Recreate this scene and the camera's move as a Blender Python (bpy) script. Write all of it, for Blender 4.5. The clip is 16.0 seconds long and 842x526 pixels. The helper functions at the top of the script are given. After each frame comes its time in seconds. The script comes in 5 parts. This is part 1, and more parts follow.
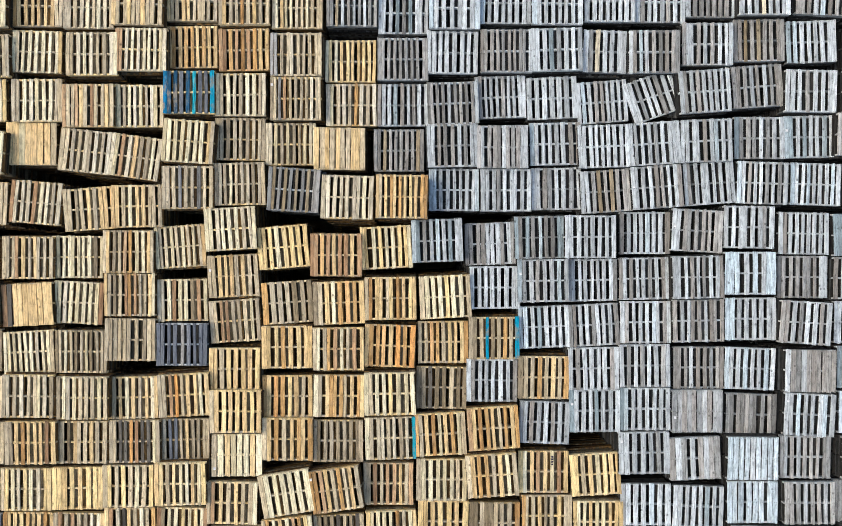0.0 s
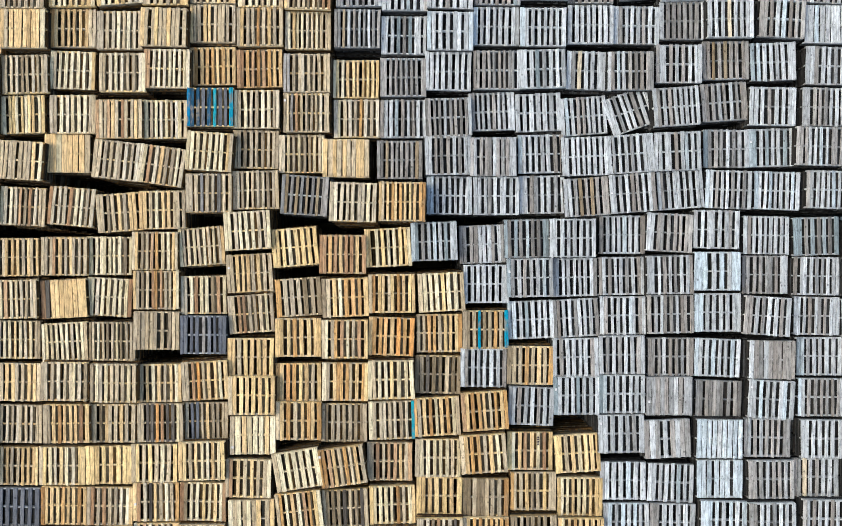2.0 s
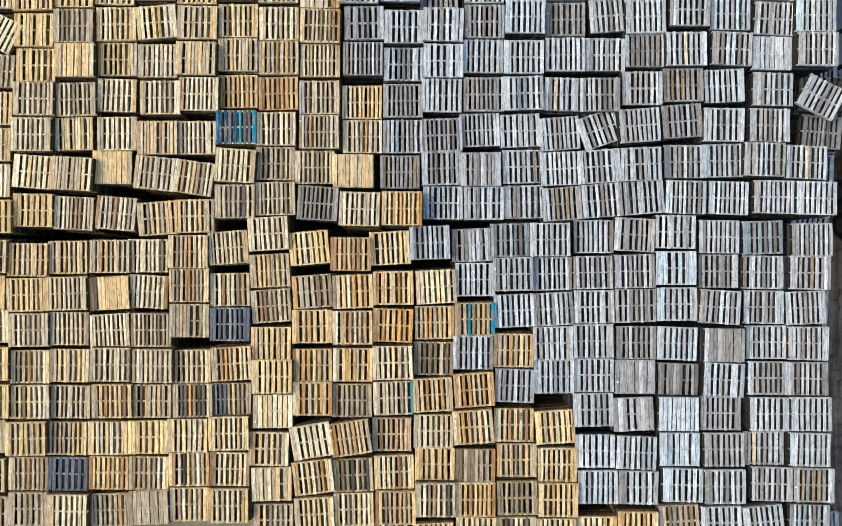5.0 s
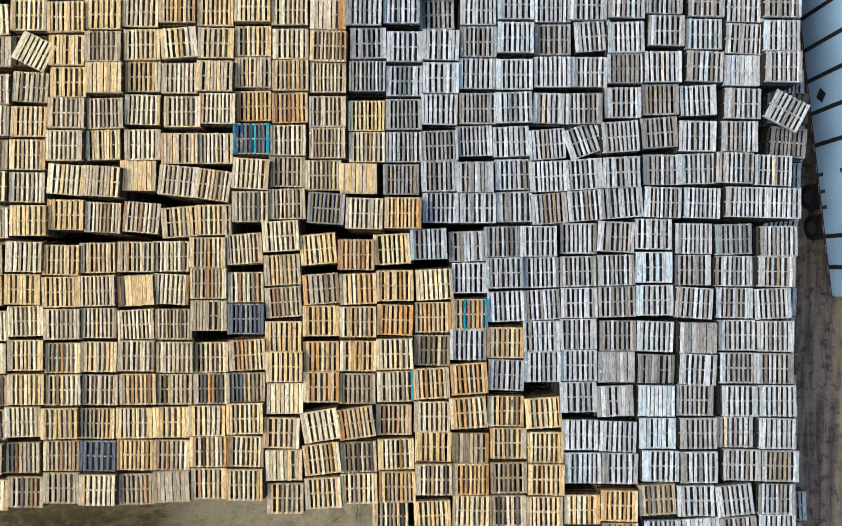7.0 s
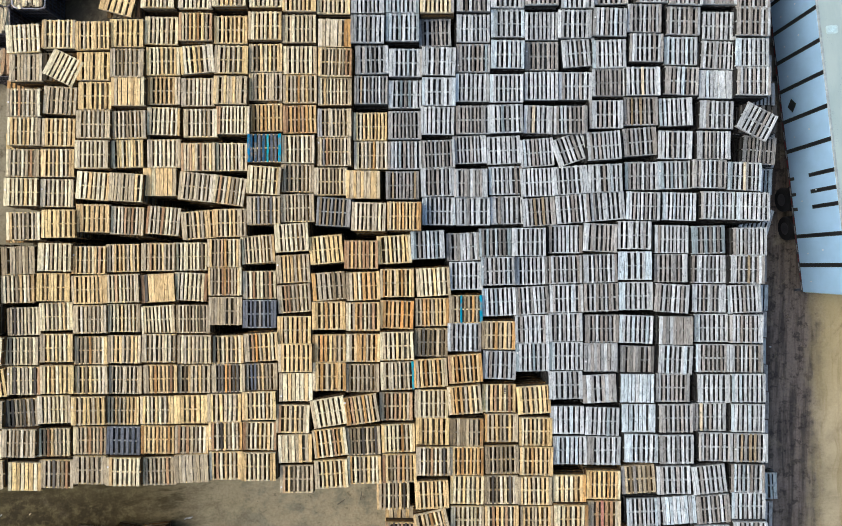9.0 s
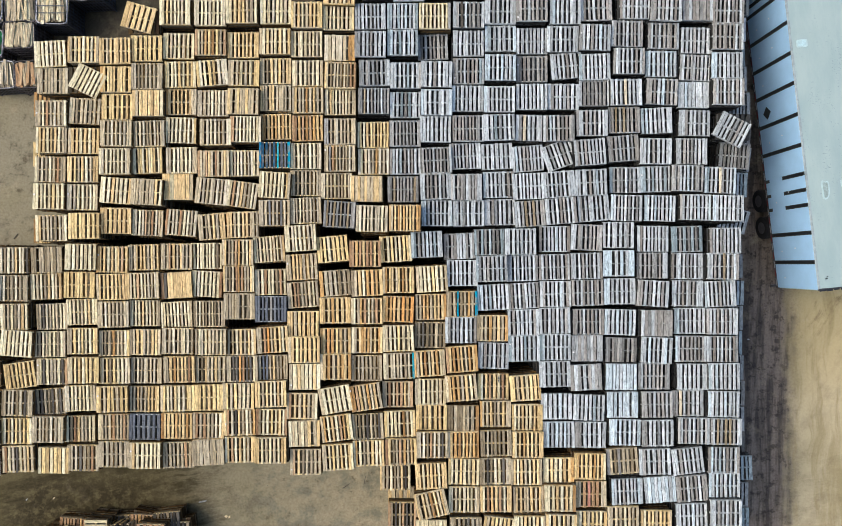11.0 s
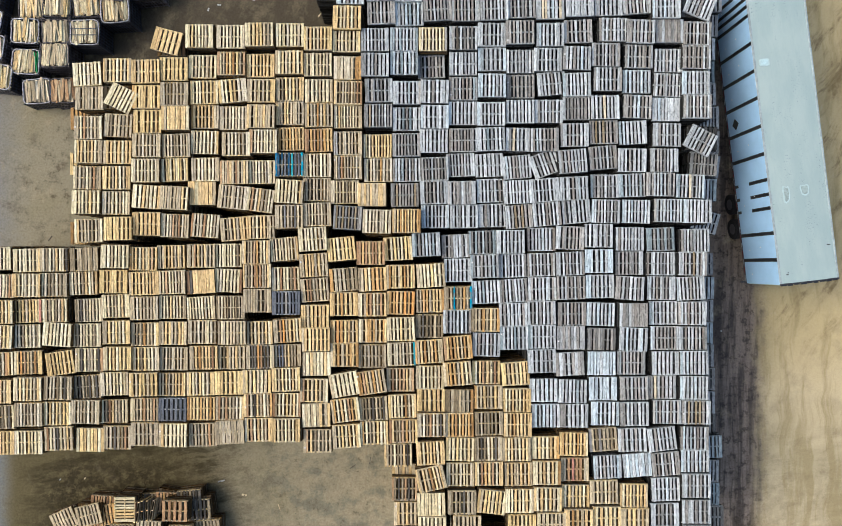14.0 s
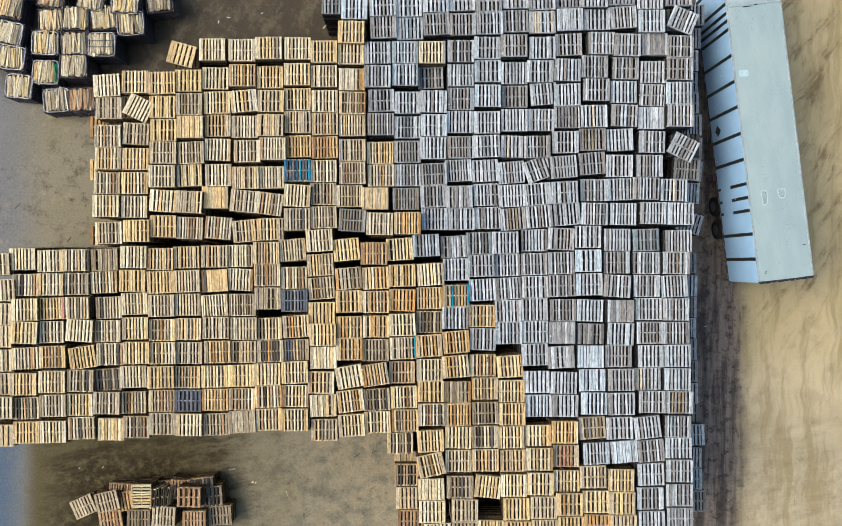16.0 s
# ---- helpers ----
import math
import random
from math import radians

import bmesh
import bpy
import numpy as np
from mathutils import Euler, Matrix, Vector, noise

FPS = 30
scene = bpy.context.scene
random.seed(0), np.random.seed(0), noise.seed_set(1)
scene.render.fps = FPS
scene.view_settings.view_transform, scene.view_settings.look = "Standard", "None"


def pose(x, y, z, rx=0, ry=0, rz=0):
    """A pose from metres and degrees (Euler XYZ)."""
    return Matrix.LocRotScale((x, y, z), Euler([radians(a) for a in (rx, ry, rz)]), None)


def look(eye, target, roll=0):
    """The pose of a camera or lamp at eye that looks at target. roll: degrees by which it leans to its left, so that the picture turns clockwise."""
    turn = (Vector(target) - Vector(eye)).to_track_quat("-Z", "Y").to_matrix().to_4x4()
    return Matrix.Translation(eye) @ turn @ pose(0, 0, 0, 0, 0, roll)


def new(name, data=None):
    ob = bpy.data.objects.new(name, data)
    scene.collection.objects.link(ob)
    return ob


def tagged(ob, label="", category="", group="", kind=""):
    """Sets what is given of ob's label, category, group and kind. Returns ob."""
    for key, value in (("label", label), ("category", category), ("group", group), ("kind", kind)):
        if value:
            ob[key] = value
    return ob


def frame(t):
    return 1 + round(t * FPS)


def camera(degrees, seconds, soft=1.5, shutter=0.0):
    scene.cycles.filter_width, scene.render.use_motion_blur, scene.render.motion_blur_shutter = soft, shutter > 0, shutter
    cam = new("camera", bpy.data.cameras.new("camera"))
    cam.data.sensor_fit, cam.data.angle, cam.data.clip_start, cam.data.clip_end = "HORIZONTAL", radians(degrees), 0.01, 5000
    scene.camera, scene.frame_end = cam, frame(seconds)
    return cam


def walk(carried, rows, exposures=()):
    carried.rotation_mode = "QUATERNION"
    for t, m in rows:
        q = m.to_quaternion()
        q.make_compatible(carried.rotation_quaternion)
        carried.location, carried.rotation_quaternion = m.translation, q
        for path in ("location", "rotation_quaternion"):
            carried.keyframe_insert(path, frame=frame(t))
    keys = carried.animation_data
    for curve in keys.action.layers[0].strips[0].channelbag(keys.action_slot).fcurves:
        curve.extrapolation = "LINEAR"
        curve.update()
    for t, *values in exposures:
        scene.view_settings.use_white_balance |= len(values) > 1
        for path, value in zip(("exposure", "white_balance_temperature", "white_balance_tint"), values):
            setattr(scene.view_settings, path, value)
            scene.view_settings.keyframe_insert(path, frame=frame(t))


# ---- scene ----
cam = camera(70.0, 16.0, soft=0.45)
# seconds, place of the eye, turn in degrees: a slow climb straight up, looking down
PATH = [
    (0, 0.185, -1.033, 19.347, -0.077, -0.082, 1.068),
    (1.5, 0.224, -1.069, 20.491, -0.043, -0.041, 1.143),
    (3.5, 0.334, -1.16, 22.063, 0.167, 0.158, 1.058),
    (7, 0.493, -1.29, 25.018, 0.435, 0.423, 0.985),
    (9, 0.456, -1.277, 26.764, 0.284, 0.282, 0.868),
    (12.5, 0.46, -1.349, 29.775, 0.107, 0.212, 0.627),
    (14.5, 0.498, -1.474, 31.528, 0.375, 0.284, 0.567),
    (16, 0.44, -1.385, 32.792, 0.131, 0.174, 0.482),
]
walk(cam, [(t, pose(*p)) for t, *p in PATH])

# ---- light: bright hazy sky, broad soft sun in the west ----
world = bpy.data.worlds.new("overcast_sky")
scene.world = world
world.use_nodes = True
wn = world.node_tree
sky = wn.nodes.new("ShaderNodeTexSky")
sky.sky_type, sky.sun_disc = "NISHITA", False
SUN_ELEV, SUN_AZ = radians(44), radians(272)
sky.sun_elevation, sky.sun_rotation = SUN_ELEV, SUN_AZ
sky.air_density, sky.dust_density = 1.2, 4.2
wn.links.new(sky.outputs[0], wn.nodes["Background"].inputs[0])
wn.nodes["Background"].inputs[1].default_value = 0.2
sun = new("sun", bpy.data.lights.new("sun", "SUN"))
sun.data.energy, sun.data.angle, sun.data.color = 0.92, radians(28), (1.0, 0.98, 0.92)
sd = Vector((math.sin(SUN_AZ) * math.cos(SUN_ELEV), math.cos(SUN_AZ) * math.cos(SUN_ELEV), math.sin(SUN_ELEV)))
sun.matrix_world = look(sd * 60, (0, 0, 0))
scene.view_settings.exposure = 0.35


# ---- materials ----
def nodes_of(name, rough=0.8):
    m = bpy.data.materials.new(name)
    m.use_nodes = True
    nt = m.node_tree
    b = nt.nodes["Principled BSDF"]
    b.inputs["Roughness"].default_value = rough
    return m, nt, b


def math_node(nt, op, a, b=None, clamp=False):
    n = nt.nodes.new("ShaderNodeMath")
    n.operation, n.use_clamp = op, clamp
    for i, v in enumerate((a, b)):
        if v is None:
            continue
        if isinstance(v, (int, float)):
            n.inputs[i].default_value = v
        else:
            nt.links.new(v, n.inputs[i])
    return n.outputs[0]


def spread(nt, v, lo, hi):
    n = nt.nodes.new("ShaderNodeMapRange")
    n.inputs[3].default_value, n.inputs[4].default_value = lo, hi
    nt.links.new(v, n.inputs[0])
    return n.outputs[0]


def band(nt, v, a, b, lo, hi):
    n = nt.nodes.new("ShaderNodeMapRange")
    n.interpolation_type = "SMOOTHSTEP"
    for i, k in ((1, a), (2, b), (3, lo), (4, hi)):
        n.inputs[i].default_value = k
    nt.links.new(v, n.inputs[0])
    return n.outputs[0]


def noise_node(nt, vec, scale, detail=4, rough=0.6):
    n = nt.nodes.new("ShaderNodeTexNoise")
    n.inputs["Scale"].default_value, n.inputs["Detail"].default_value, n.inputs["Roughness"].default_value = scale, detail, rough
    if vec is not None:
        nt.links.new(vec, n.inputs["Vector"])
    return n.outputs[0]


def mix_node(nt, fac, a, b, blend="MIX"):
    n = nt.nodes.new("ShaderNodeMix")
    n.data_type, n.blend_type = "RGBA", blend
    for i, v in ((0, fac), (6, a), (7, b)):
        if isinstance(v, (int, float)):
            n.inputs[i].default_value = v
        elif isinstance(v, tuple):
            n.inputs[i].default_value = (*v, 1)
        else:
            nt.links.new(v, n.inputs[i])
    return n.outputs[2]


def grey_of(nt, v):
    n = nt.nodes.new("ShaderNodeCombineColor")
    for i in range(3):
        nt.links.new(v, n.inputs[i])
    return n.outputs[0]


def ramp_node(nt, fac, stops, mode="LINEAR"):
    n = nt.nodes.new("ShaderNodeValToRGB")
    r = n.color_ramp
    r.interpolation = mode
    while len(r.elements) < len(stops):
        r.elements.new(0.5)
    for e, (p, c) in zip(r.elements, stops):
        e.position, e.color = p, (*c, 1)
    nt.links.new(fac, n.inputs[0])
    return n.outputs[0]


def mapped(nt, src, scale, shift=None, turn=0):
    n = nt.nodes.new("ShaderNodeMapping")
    if turn:
        t = nt.nodes.new("ShaderNodeMapping")
        t.inputs["Rotation"].default_value = (0, 0, radians(turn))
        nt.links.new(src, t.inputs["Vector"])
        src = t.outputs[0]
    n.inputs["Scale"].default_value = scale
    nt.links.new(src, n.inputs["Vector"])
    if shift is not None:
        nt.links.new(shift, n.inputs["Location"])
    return n.outputs[0]


def bump_to(nt, b, height, strength, dist):
    n = nt.nodes.new("ShaderNodeBump")
    n.inputs["Strength"].default_value, n.inputs["Distance"].default_value = strength, dist
    nt.links.new(height, n.inputs["Height"])
    nt.links.new(n.outputs[0], b.inputs["Normal"])


def wood(name, colours, island=False, along=1, worn=0.5, weather=(0.3, 0.29, 0.27), nails=False):
    """Rough sawn board: one of several colours for each board, grain and cracks along it, weather stains, knots, rusty nail spots."""
    m, nt, b = nodes_of(name, 0.85)
    if island:
        rnd = nt.nodes.new("ShaderNodeNewGeometry").outputs["Random Per Island"]
    else:
        rnd = nt.nodes.new("ShaderNodeObjectInfo").outputs["Random"]
    co = nt.nodes.new("ShaderNodeTexCoord").outputs["Object"]
    off = grey_of(nt, math_node(nt, "MULTIPLY", rnd, 37.0))
    stops = [(i / len(colours), c) for i, c in enumerate(colours)]
    base = ramp_node(nt, rnd, stops, "CONSTANT")
    r2 = math_node(nt, "FRACT", math_node(nt, "MULTIPLY", rnd, 61.7))
    bright = spread(nt, r2, 0.84, 1.14)

    def stretch(across, length):
        return (across, length, across) if along == 1 else (length, across, across)

    grain = noise_node(nt, mapped(nt, co, stretch(38, 1.7), off), 1.0, 6, 0.7)
    crack = noise_node(nt, mapped(nt, co, stretch(60, 1.1), off), 1.0, 2, 0.5)
    stain = noise_node(nt, mapped(nt, co, stretch(4.5, 2.4), off), 1.0, 4, 0.65)
    blot = noise_node(nt, mapped(nt, co, stretch(14, 5), off), 1.0, 4, 0.7)
    g = math_node(nt, "MULTIPLY", band(nt, grain, 0.3, 0.68, 0.56, 1.14), band(nt, blot, 0.32, 0.58, 0.62, 1.08))
    col = mix_node(nt, 1.0, base, grey_of(nt, math_node(nt, "MULTIPLY", bright, g)), "MULTIPLY")
    col = mix_node(nt, math_node(nt, "MULTIPLY", band(nt, stain, 0.5, 0.68, 0, 1), worn), col, weather)
    col = mix_node(nt, band(nt, crack, 0.64, 0.72, 0, .8), col, tuple(c * 0.16 for c in colours[0]))
    # knots
    v = nt.nodes.new("ShaderNodeTexVoronoi")
    v.inputs["Scale"].default_value = 4.6
    nt.links.new(mapped(nt, co, (1.0, 0.8, 1.0), off), v.inputs["Vector"])
    knot = band(nt, v.outputs["Distance"], 0.07, 0.15, 0.75, 0)
    col = mix_node(nt, knot, col, tuple(c * 0.25 for c in colours[0]))
    if nails:
        xyz = nt.nodes.new("ShaderNodeSeparateXYZ")
        nt.links.new(co, xyz.inputs[0])
        ax = math_node(nt, "ABSOLUTE", math_node(nt, "SUBTRACT", math_node(nt, "ABSOLUTE", xyz.outputs[0]), .024))
        ay = math_node(nt, "ABSOLUTE", xyz.outputs[1])
        ay = math_node(nt, "MINIMUM", ay, math_node(nt, "ABSOLUTE", math_node(nt, "SUBTRACT", ay, .486)))
        d = math_node(nt, "ADD", ax, ay)
        col = mix_node(nt, band(nt, d, .006, .017, .5, 0), col, (.05, .04, .032))
    nt.links.new(col, b.inputs["Base Color"])
    b.inputs["Specular IOR Level"].default_value = 0.08
    bump_to(nt, b, grain, 0.5, 0.004)
    return m


TONES = {
    "Y": ((.77, .585, .265), (.67, .495, .215), (.81, .655, .355), (.52, .37, .165)),
    "T": ((.73, .53, .25), (.65, .465, .21), (.78, .60, .31), (.56, .395, .185)),
    "O": ((.59, .36, .135), (.50, .295, .105), (.65, .44, .195), (.34, .19, .07)),
    "A": ((.70, .35, .11), (.60, .28, .075), (.70, .44, .19)),
    "C": ((.78, .70, .44), (.71, .62, .36), (.81, .745, .51), (.57, .48, .27)),
    "N": ((.50, .41, .245), (.59, .49, .30), (.37, .295, .165), (.65, .55, .345), (.44, .375, .245)),
    "R": ((.41, .25, .125), (.49, .32, .165), (.59, .42, .235), (.26, .15, .075)),
    "K": ((.075, .064, .052), (.118, .102, .084), (.165, .145, .118)),
    "G": ((.315, .322, .312), (.43, .435, .42), (.22, .222, .214), (.55, .56, .545)),
    "L": ((.48, .50, .49), (.56, .58, .57), (.34, .352, .35), (.68, .705, .695)),
    "B": ((.56, .64, .66), (.64, .71, .73), (.475, .55, .58)),
    "S": ((.26, .315, .325), (.37, .435, .445), (.17, .21, .22), (.51, .57, .575)),
    "D": ((.24, .19, .108), (.32, .26, .16), (.155, .12, .07), (.41, .345, .22)),
    "J": ((.195, .186, .168), (.27, .258, .235), (.125, .118, .107), (.36, .345, .315)),
    "F": ((.31, .285, .25), (.43, .405, .37), (.21, .178, .15), (.51, .495, .455), (.28, .28, .265)),
    "U": ((.006, .16, .31), (.01, .21, .36), (.02, .08, .14)),
    "W": ((.115, .125, .145), (.15, .16, .182), (.2, .21, .226)),
    "Z": ((.004, .25, .36), (.015, .33, .40)),
    "P": ((.02, .20, .07), (.03, .24, .09)),
    "M": ((.375, .312, .197), (.455, .385, .25), (.28, .228, .14), (.51, .445, .305)),
    "E": ((.635, .56, .375), (.70, .63, .445), (.53, .46, .30)),
    "H": ((.62, .28, .20), (.54, .25, .17)),
}


# a common trim of the warm and of the grey woods
TRIM = {k: (1.012, 1.005, 1.05) if k in "YTOACNREMD" else (.87, .90, .905) if k in "GL" else (.925, .955, .955) for k in TONES}
TONES = {k: tuple(tuple(a * t for a, t in zip(c, TRIM[k])) for c in v) for k, v in TONES.items()}


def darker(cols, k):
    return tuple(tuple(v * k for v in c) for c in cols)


def between(a, b, f):
    return tuple(x + (y - x) * f for x, y in zip(a, b))


WOOD = {}
for key, cols in TONES.items():
    grey = key in "GLBSWFJ"
    for shade in (0, 1):
        mid = cols[shade]
        own = [mid] + [between(mid, c, .36) for c in cols if c is not mid] + [between(mid, cols[-1], .85)]
        WOOD[key + str(shade)] = wood("wood_" + key.lower() + str(shade), own, worn=0.22 if key in "CYTAELB" else 0.4,
                                      weather=(.165, .155, .14) if key == "F" else (.17, .172, .175) if grey else (.13, .113, .083) if key in "DK" else (.22, .18, .12), nails=True)
# flaking paint over bare wood
for key in "UZP":
    for shade in (0, 1):
        WOOD[key + str(shade)] = wood("flaking_paint_" + key.lower() + str(shade), list(TONES[key]), worn=0.92, weather=(.23, .2, .15), nails=True)
# wood of lower pallets and bottom boards, darkened to paint the slot shade
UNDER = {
    "warm": wood("shaded_wood_warm", darker(TONES["R"][:2] + TONES["O"][:2] + TONES["N"][:2], .14) + darker(TONES["O"][:2] + TONES["N"][:2], .3), island=True, weather=(.05, .042, .03)),
    "grey": wood("shaded_wood_grey", darker(TONES["G"][:2] + TONES["J"][:2], .1) + darker(TONES["L"][:1] + TONES["F"][:1], .2), island=True, weather=(.04, .04, .041)),
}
FRAME = {
    "warm": wood("stringer_wood_warm", TONES["Y"] + TONES["N"][:2], along=0),
    "grey": wood("stringer_wood_grey", TONES["G"] + TONES["L"][:1], along=0, weather=(.2, .2, .2)),
}


def plain(name, col, rough=0.5, metal=0.0, vary=0.25, scale=6.0, bump=0.0):
    m, nt, b = nodes_of(name, rough)
    co = nt.nodes.new("ShaderNodeTexCoord").outputs["Object"]
    n1 = noise_node(nt, co, scale, 5)
    n2 = noise_node(nt, co, scale * 0.13, 3)
    f = math_node(nt, "MULTIPLY", band(nt, n1, .3, .7, 1 - vary, 1 + vary * .4), band(nt, n2, .3, .7, 1 - vary * .6, 1 + vary * .2))
    nt.links.new(mix_node(nt, 1.0, col, grey_of(nt, f), "MULTIPLY"), b.inputs["Base Color"])
    b.inputs["Metallic"].default_value = metal
    if bump:
        bump_to(nt, b, n1, bump, 0.01)
    return m


def dirt_ground():
    """Packed sandy yard, greyer to the west, wheel tracks and darker patches."""
    m, nt, b = nodes_of("packed_dirt", 0.9)
    co = nt.nodes.new("ShaderNodeTexCoord").outputs["Object"]
    xyz = nt.nodes.new("ShaderNodeSeparateXYZ")
    nt.links.new(co, xyz.inputs[0])
    big = noise_node(nt, co, 0.16, 5, 0.6)
    mid = noise_node(nt, co, 0.9, 6, 0.65)
    fine = noise_node(nt, co, 9.0, 5, 0.7)
    X, Y = xyz.outputs[0], xyz.outputs[1]
    wob = math_node(nt, "MULTIPLY", math_node(nt, "SUBTRACT", big, .5), 7.0)
    xw, yw = math_node(nt, "ADD", X, wob), math_node(nt, "ADD", Y, wob)

    def zone(*bands):
        f = bands[0]
        for g in bands[1:]:
            f = math_node(nt, "MULTIPLY", f, g)
        return f

    # grey worn hardstanding in the west, sand in the east
    col = mix_node(nt, band(nt, xw, -15, 14, 0, 1), (.235, .212, .145), mix_node(nt, band(nt, yw, -12, -3, 0, 1), (.50, .42, .265), (.45, .36, .19)))
    col = mix_node(nt, zone(band(nt, big, .45, .62, 0, .6), band(nt, X, 17, 19, 1, .4)), col, (.21, .185, .105))
    col = mix_node(nt, zone(band(nt, mid, .5, .70, 0, .7), band(nt, X, 16, 18, 1, .3)), col, (.12, .105, .07))
    # pale blue-grey concrete beyond the yard's west edge
    col = mix_node(nt, band(nt, math_node(nt, "ADD", X, math_node(nt, "MULTIPLY", mid, 2.2)), -18.6, -21.6, 0, 1), col, mix_node(nt, band(nt, Y, -7, -10, 0, 1), (.175, .178, .172), (.085, .12, .165)))
    # darker brown soil north of the pine stacks and south of them
    col = mix_node(nt, zone(band(nt, yw, 7.2, 9.2, 0, .95), band(nt, X, -30, -24, 0, 1), band(nt, X, 0, 6, 1, 0)), col, (.055, .045, .03))
    col = mix_node(nt, zone(band(nt, yw, -8.0, -9.8, 0, .95), band(nt, X, -21.6, -20.4, 0, 1), band(nt, xw, -13, -7.5, 1, .12)), col, (.088, .072, .032))
    clod = noise_node(nt, co, 2.3, 7, 0.72)
    # grey wheel-worn lane between the stacks and the trailer
    lane = zone(band(nt, X, 11.5, 13.0, 0, 1), band(nt, math_node(nt, "ADD", X, math_node(nt, "MULTIPLY", mid, 1.6)), 18.0, 19.2, 1, 0))
    col = mix_node(nt, math_node(nt, "MULTIPLY", lane, .88), col, (.165, .137, .122))
    tr = noise_node(nt, mapped(nt, co, (2.0, 0.16, 1)), 1.0, 6, 0.65)
    col = mix_node(nt, zone(band(nt, tr, .42, .60, 0, .8), lane, band(nt, xw, 14.6, 15.9, .12, 1)), col, (.035, .03, .028))
    col = mix_node(nt, zone(band(nt, clod, .5, .62, 0, .7), lane, band(nt, X, 15.0, 15.8, .15, 1)), col, (.022, .019, .018))
    # sweeping tracks in the south yard
    wn3 = nt.nodes.new("ShaderNodeTexNoise")
    wn3.inputs["Scale"].default_value = 0.35
    nt.links.new(co, wn3.inputs["Vector"])
    warp = mix_node(nt, 1.0, co, mix_node(nt, 1.0, wn3.outputs["Color"], (1.1, 1.1, 0.0), "MULTIPLY"), "ADD")
    tr2 = noise_node(nt, mapped(nt, warp, (0.45, 2.1, 1), turn=-12), 1.0, 6, 0.7)
    col = mix_node(nt, zone(band(nt, tr2, .42, .60, 0, .85), band(nt, mid, .35, .6, .35, 1), band(nt, Y, -8.8, -10.2, 0, 1), band(nt, xw, -7, -12, .22, 1), band(nt, X, -20.8, -19.2, 0, 1)), col, (.03, .024, .009))
    # churned clods by the heap
    col = mix_node(nt, zone(band(nt, clod, .40, .56, 0, .9), band(nt, xw, -20, -17.5, 0, 1), band(nt, xw, -14, -10.5, 1, .15), band(nt, Y, -10.5, -12.5, 0, 1)), col, (.026, .02, .009))
    col = mix_node(nt, zone(band(nt, clod, .52, .66, 0, .6), band(nt, mid, .45, .6, .1, 1), band(nt, X, -21, -19, 0, 1), band(nt, X, -10, -8, 1, 0), band(nt, Y, -9, -8, 0, 1)), col, (.075, .06, .03))
    col = mix_node(nt, zone(band(nt, clod, .47, .72, 0, .75), band(nt, mid, .36, .6, .1, 1), band(nt, yw, -.5, 1.2, 0, 1), band(nt, yw, 3.6, 5.4, 1, 0), band(nt, X, -17.2, -18.6, 0, 1)), col, (.06, .05, .028))
    # brownish drag marks along the lane's edge and in the sand
    tr4 = noise_node(nt, mapped(nt, warp, (1.3, 0.13, 1)), 1.0, 6, 0.65)
    col = mix_node(nt, zone(band(nt, tr4, .46, .62, 0, .6), band(nt, X, 17, 18.5, 0, 1)), col, (.24, .19, .085))
    # curved tracks in the sand east of the trailer
    tr3 = noise_node(nt, mapped(nt, warp, (1.5, 0.22, 1), turn=34), 1.0, 6, 0.68)
    col = mix_node(nt, zone(band(nt, tr3, .48, .64, 0, .85), band(nt, mid, .42, .6, .25, 1), band(nt, X, 17, 19, 0, 1), band(nt, yw, -7, -1, .25, 1)), col, (.15, .108, .05))
    # pale dry scuffs
    sc = noise_node(nt, mapped(nt, warp, (1.1, 0.8, 1), turn=25), 1.0, 7, 0.72)
    col = mix_node(nt, zone(band(nt, sc, .54, .68, 0, .3), band(nt, Y, -8, -10, 1, .25), band(nt, Y, 8, 10, 1, .4)), col, (.38, .325, .215))
    # lighter smears on the darker soil in the north, greenish grey patches in the south
    col = mix_node(nt, zone(band(nt, sc, .44, .64, 0, .75), band(nt, mid, .38, .58, .2, 1), band(nt, Y, 8, 9.4, 0, 1), band(nt, X, -2, -5, 0, 1)), col, (.15, .128, .082))
    col = mix_node(nt, zone(band(nt, mid, .46, .6, 0, .55), band(nt, Y, -9, -10.5, 0, 1), band(nt, X, -9, -6, 0, 1), band(nt, X, 1, 3, 1, 0)), col, (.16, .158, .115))
    col = mix_node(nt, zone(band(nt, clod, .56, .68, 0, .7), band(nt, Y, -9, -10.5, 0, 1), band(nt, X, -9, -6, 0, 1), band(nt, X, 1, 3, 1, 0)), col, (.085, .072, .042))
    # grit and trodden spots
    col = mix_node(nt, zone(band(nt, fine, .35, .75, 0, .5), band(nt, X, 17, 19, 1, .35)), col, (.45, .40, .30), "MULTIPLY")
    v = nt.nodes.new("ShaderNodeTexVoronoi")
    v.inputs["Scale"].default_value = 1.7
    nt.links.new(co, v.inputs["Vector"])
    col = mix_node(nt, zone(band(nt, v.outputs["Distance"], .03, .06, .6, 0), band(nt, X, 14, 16, 1, 0)), col, (.05, .042, .03))
    nt.links.new(col, b.inputs["Base Color"])
    b.inputs["Specular IOR Level"].default_value = 0.15
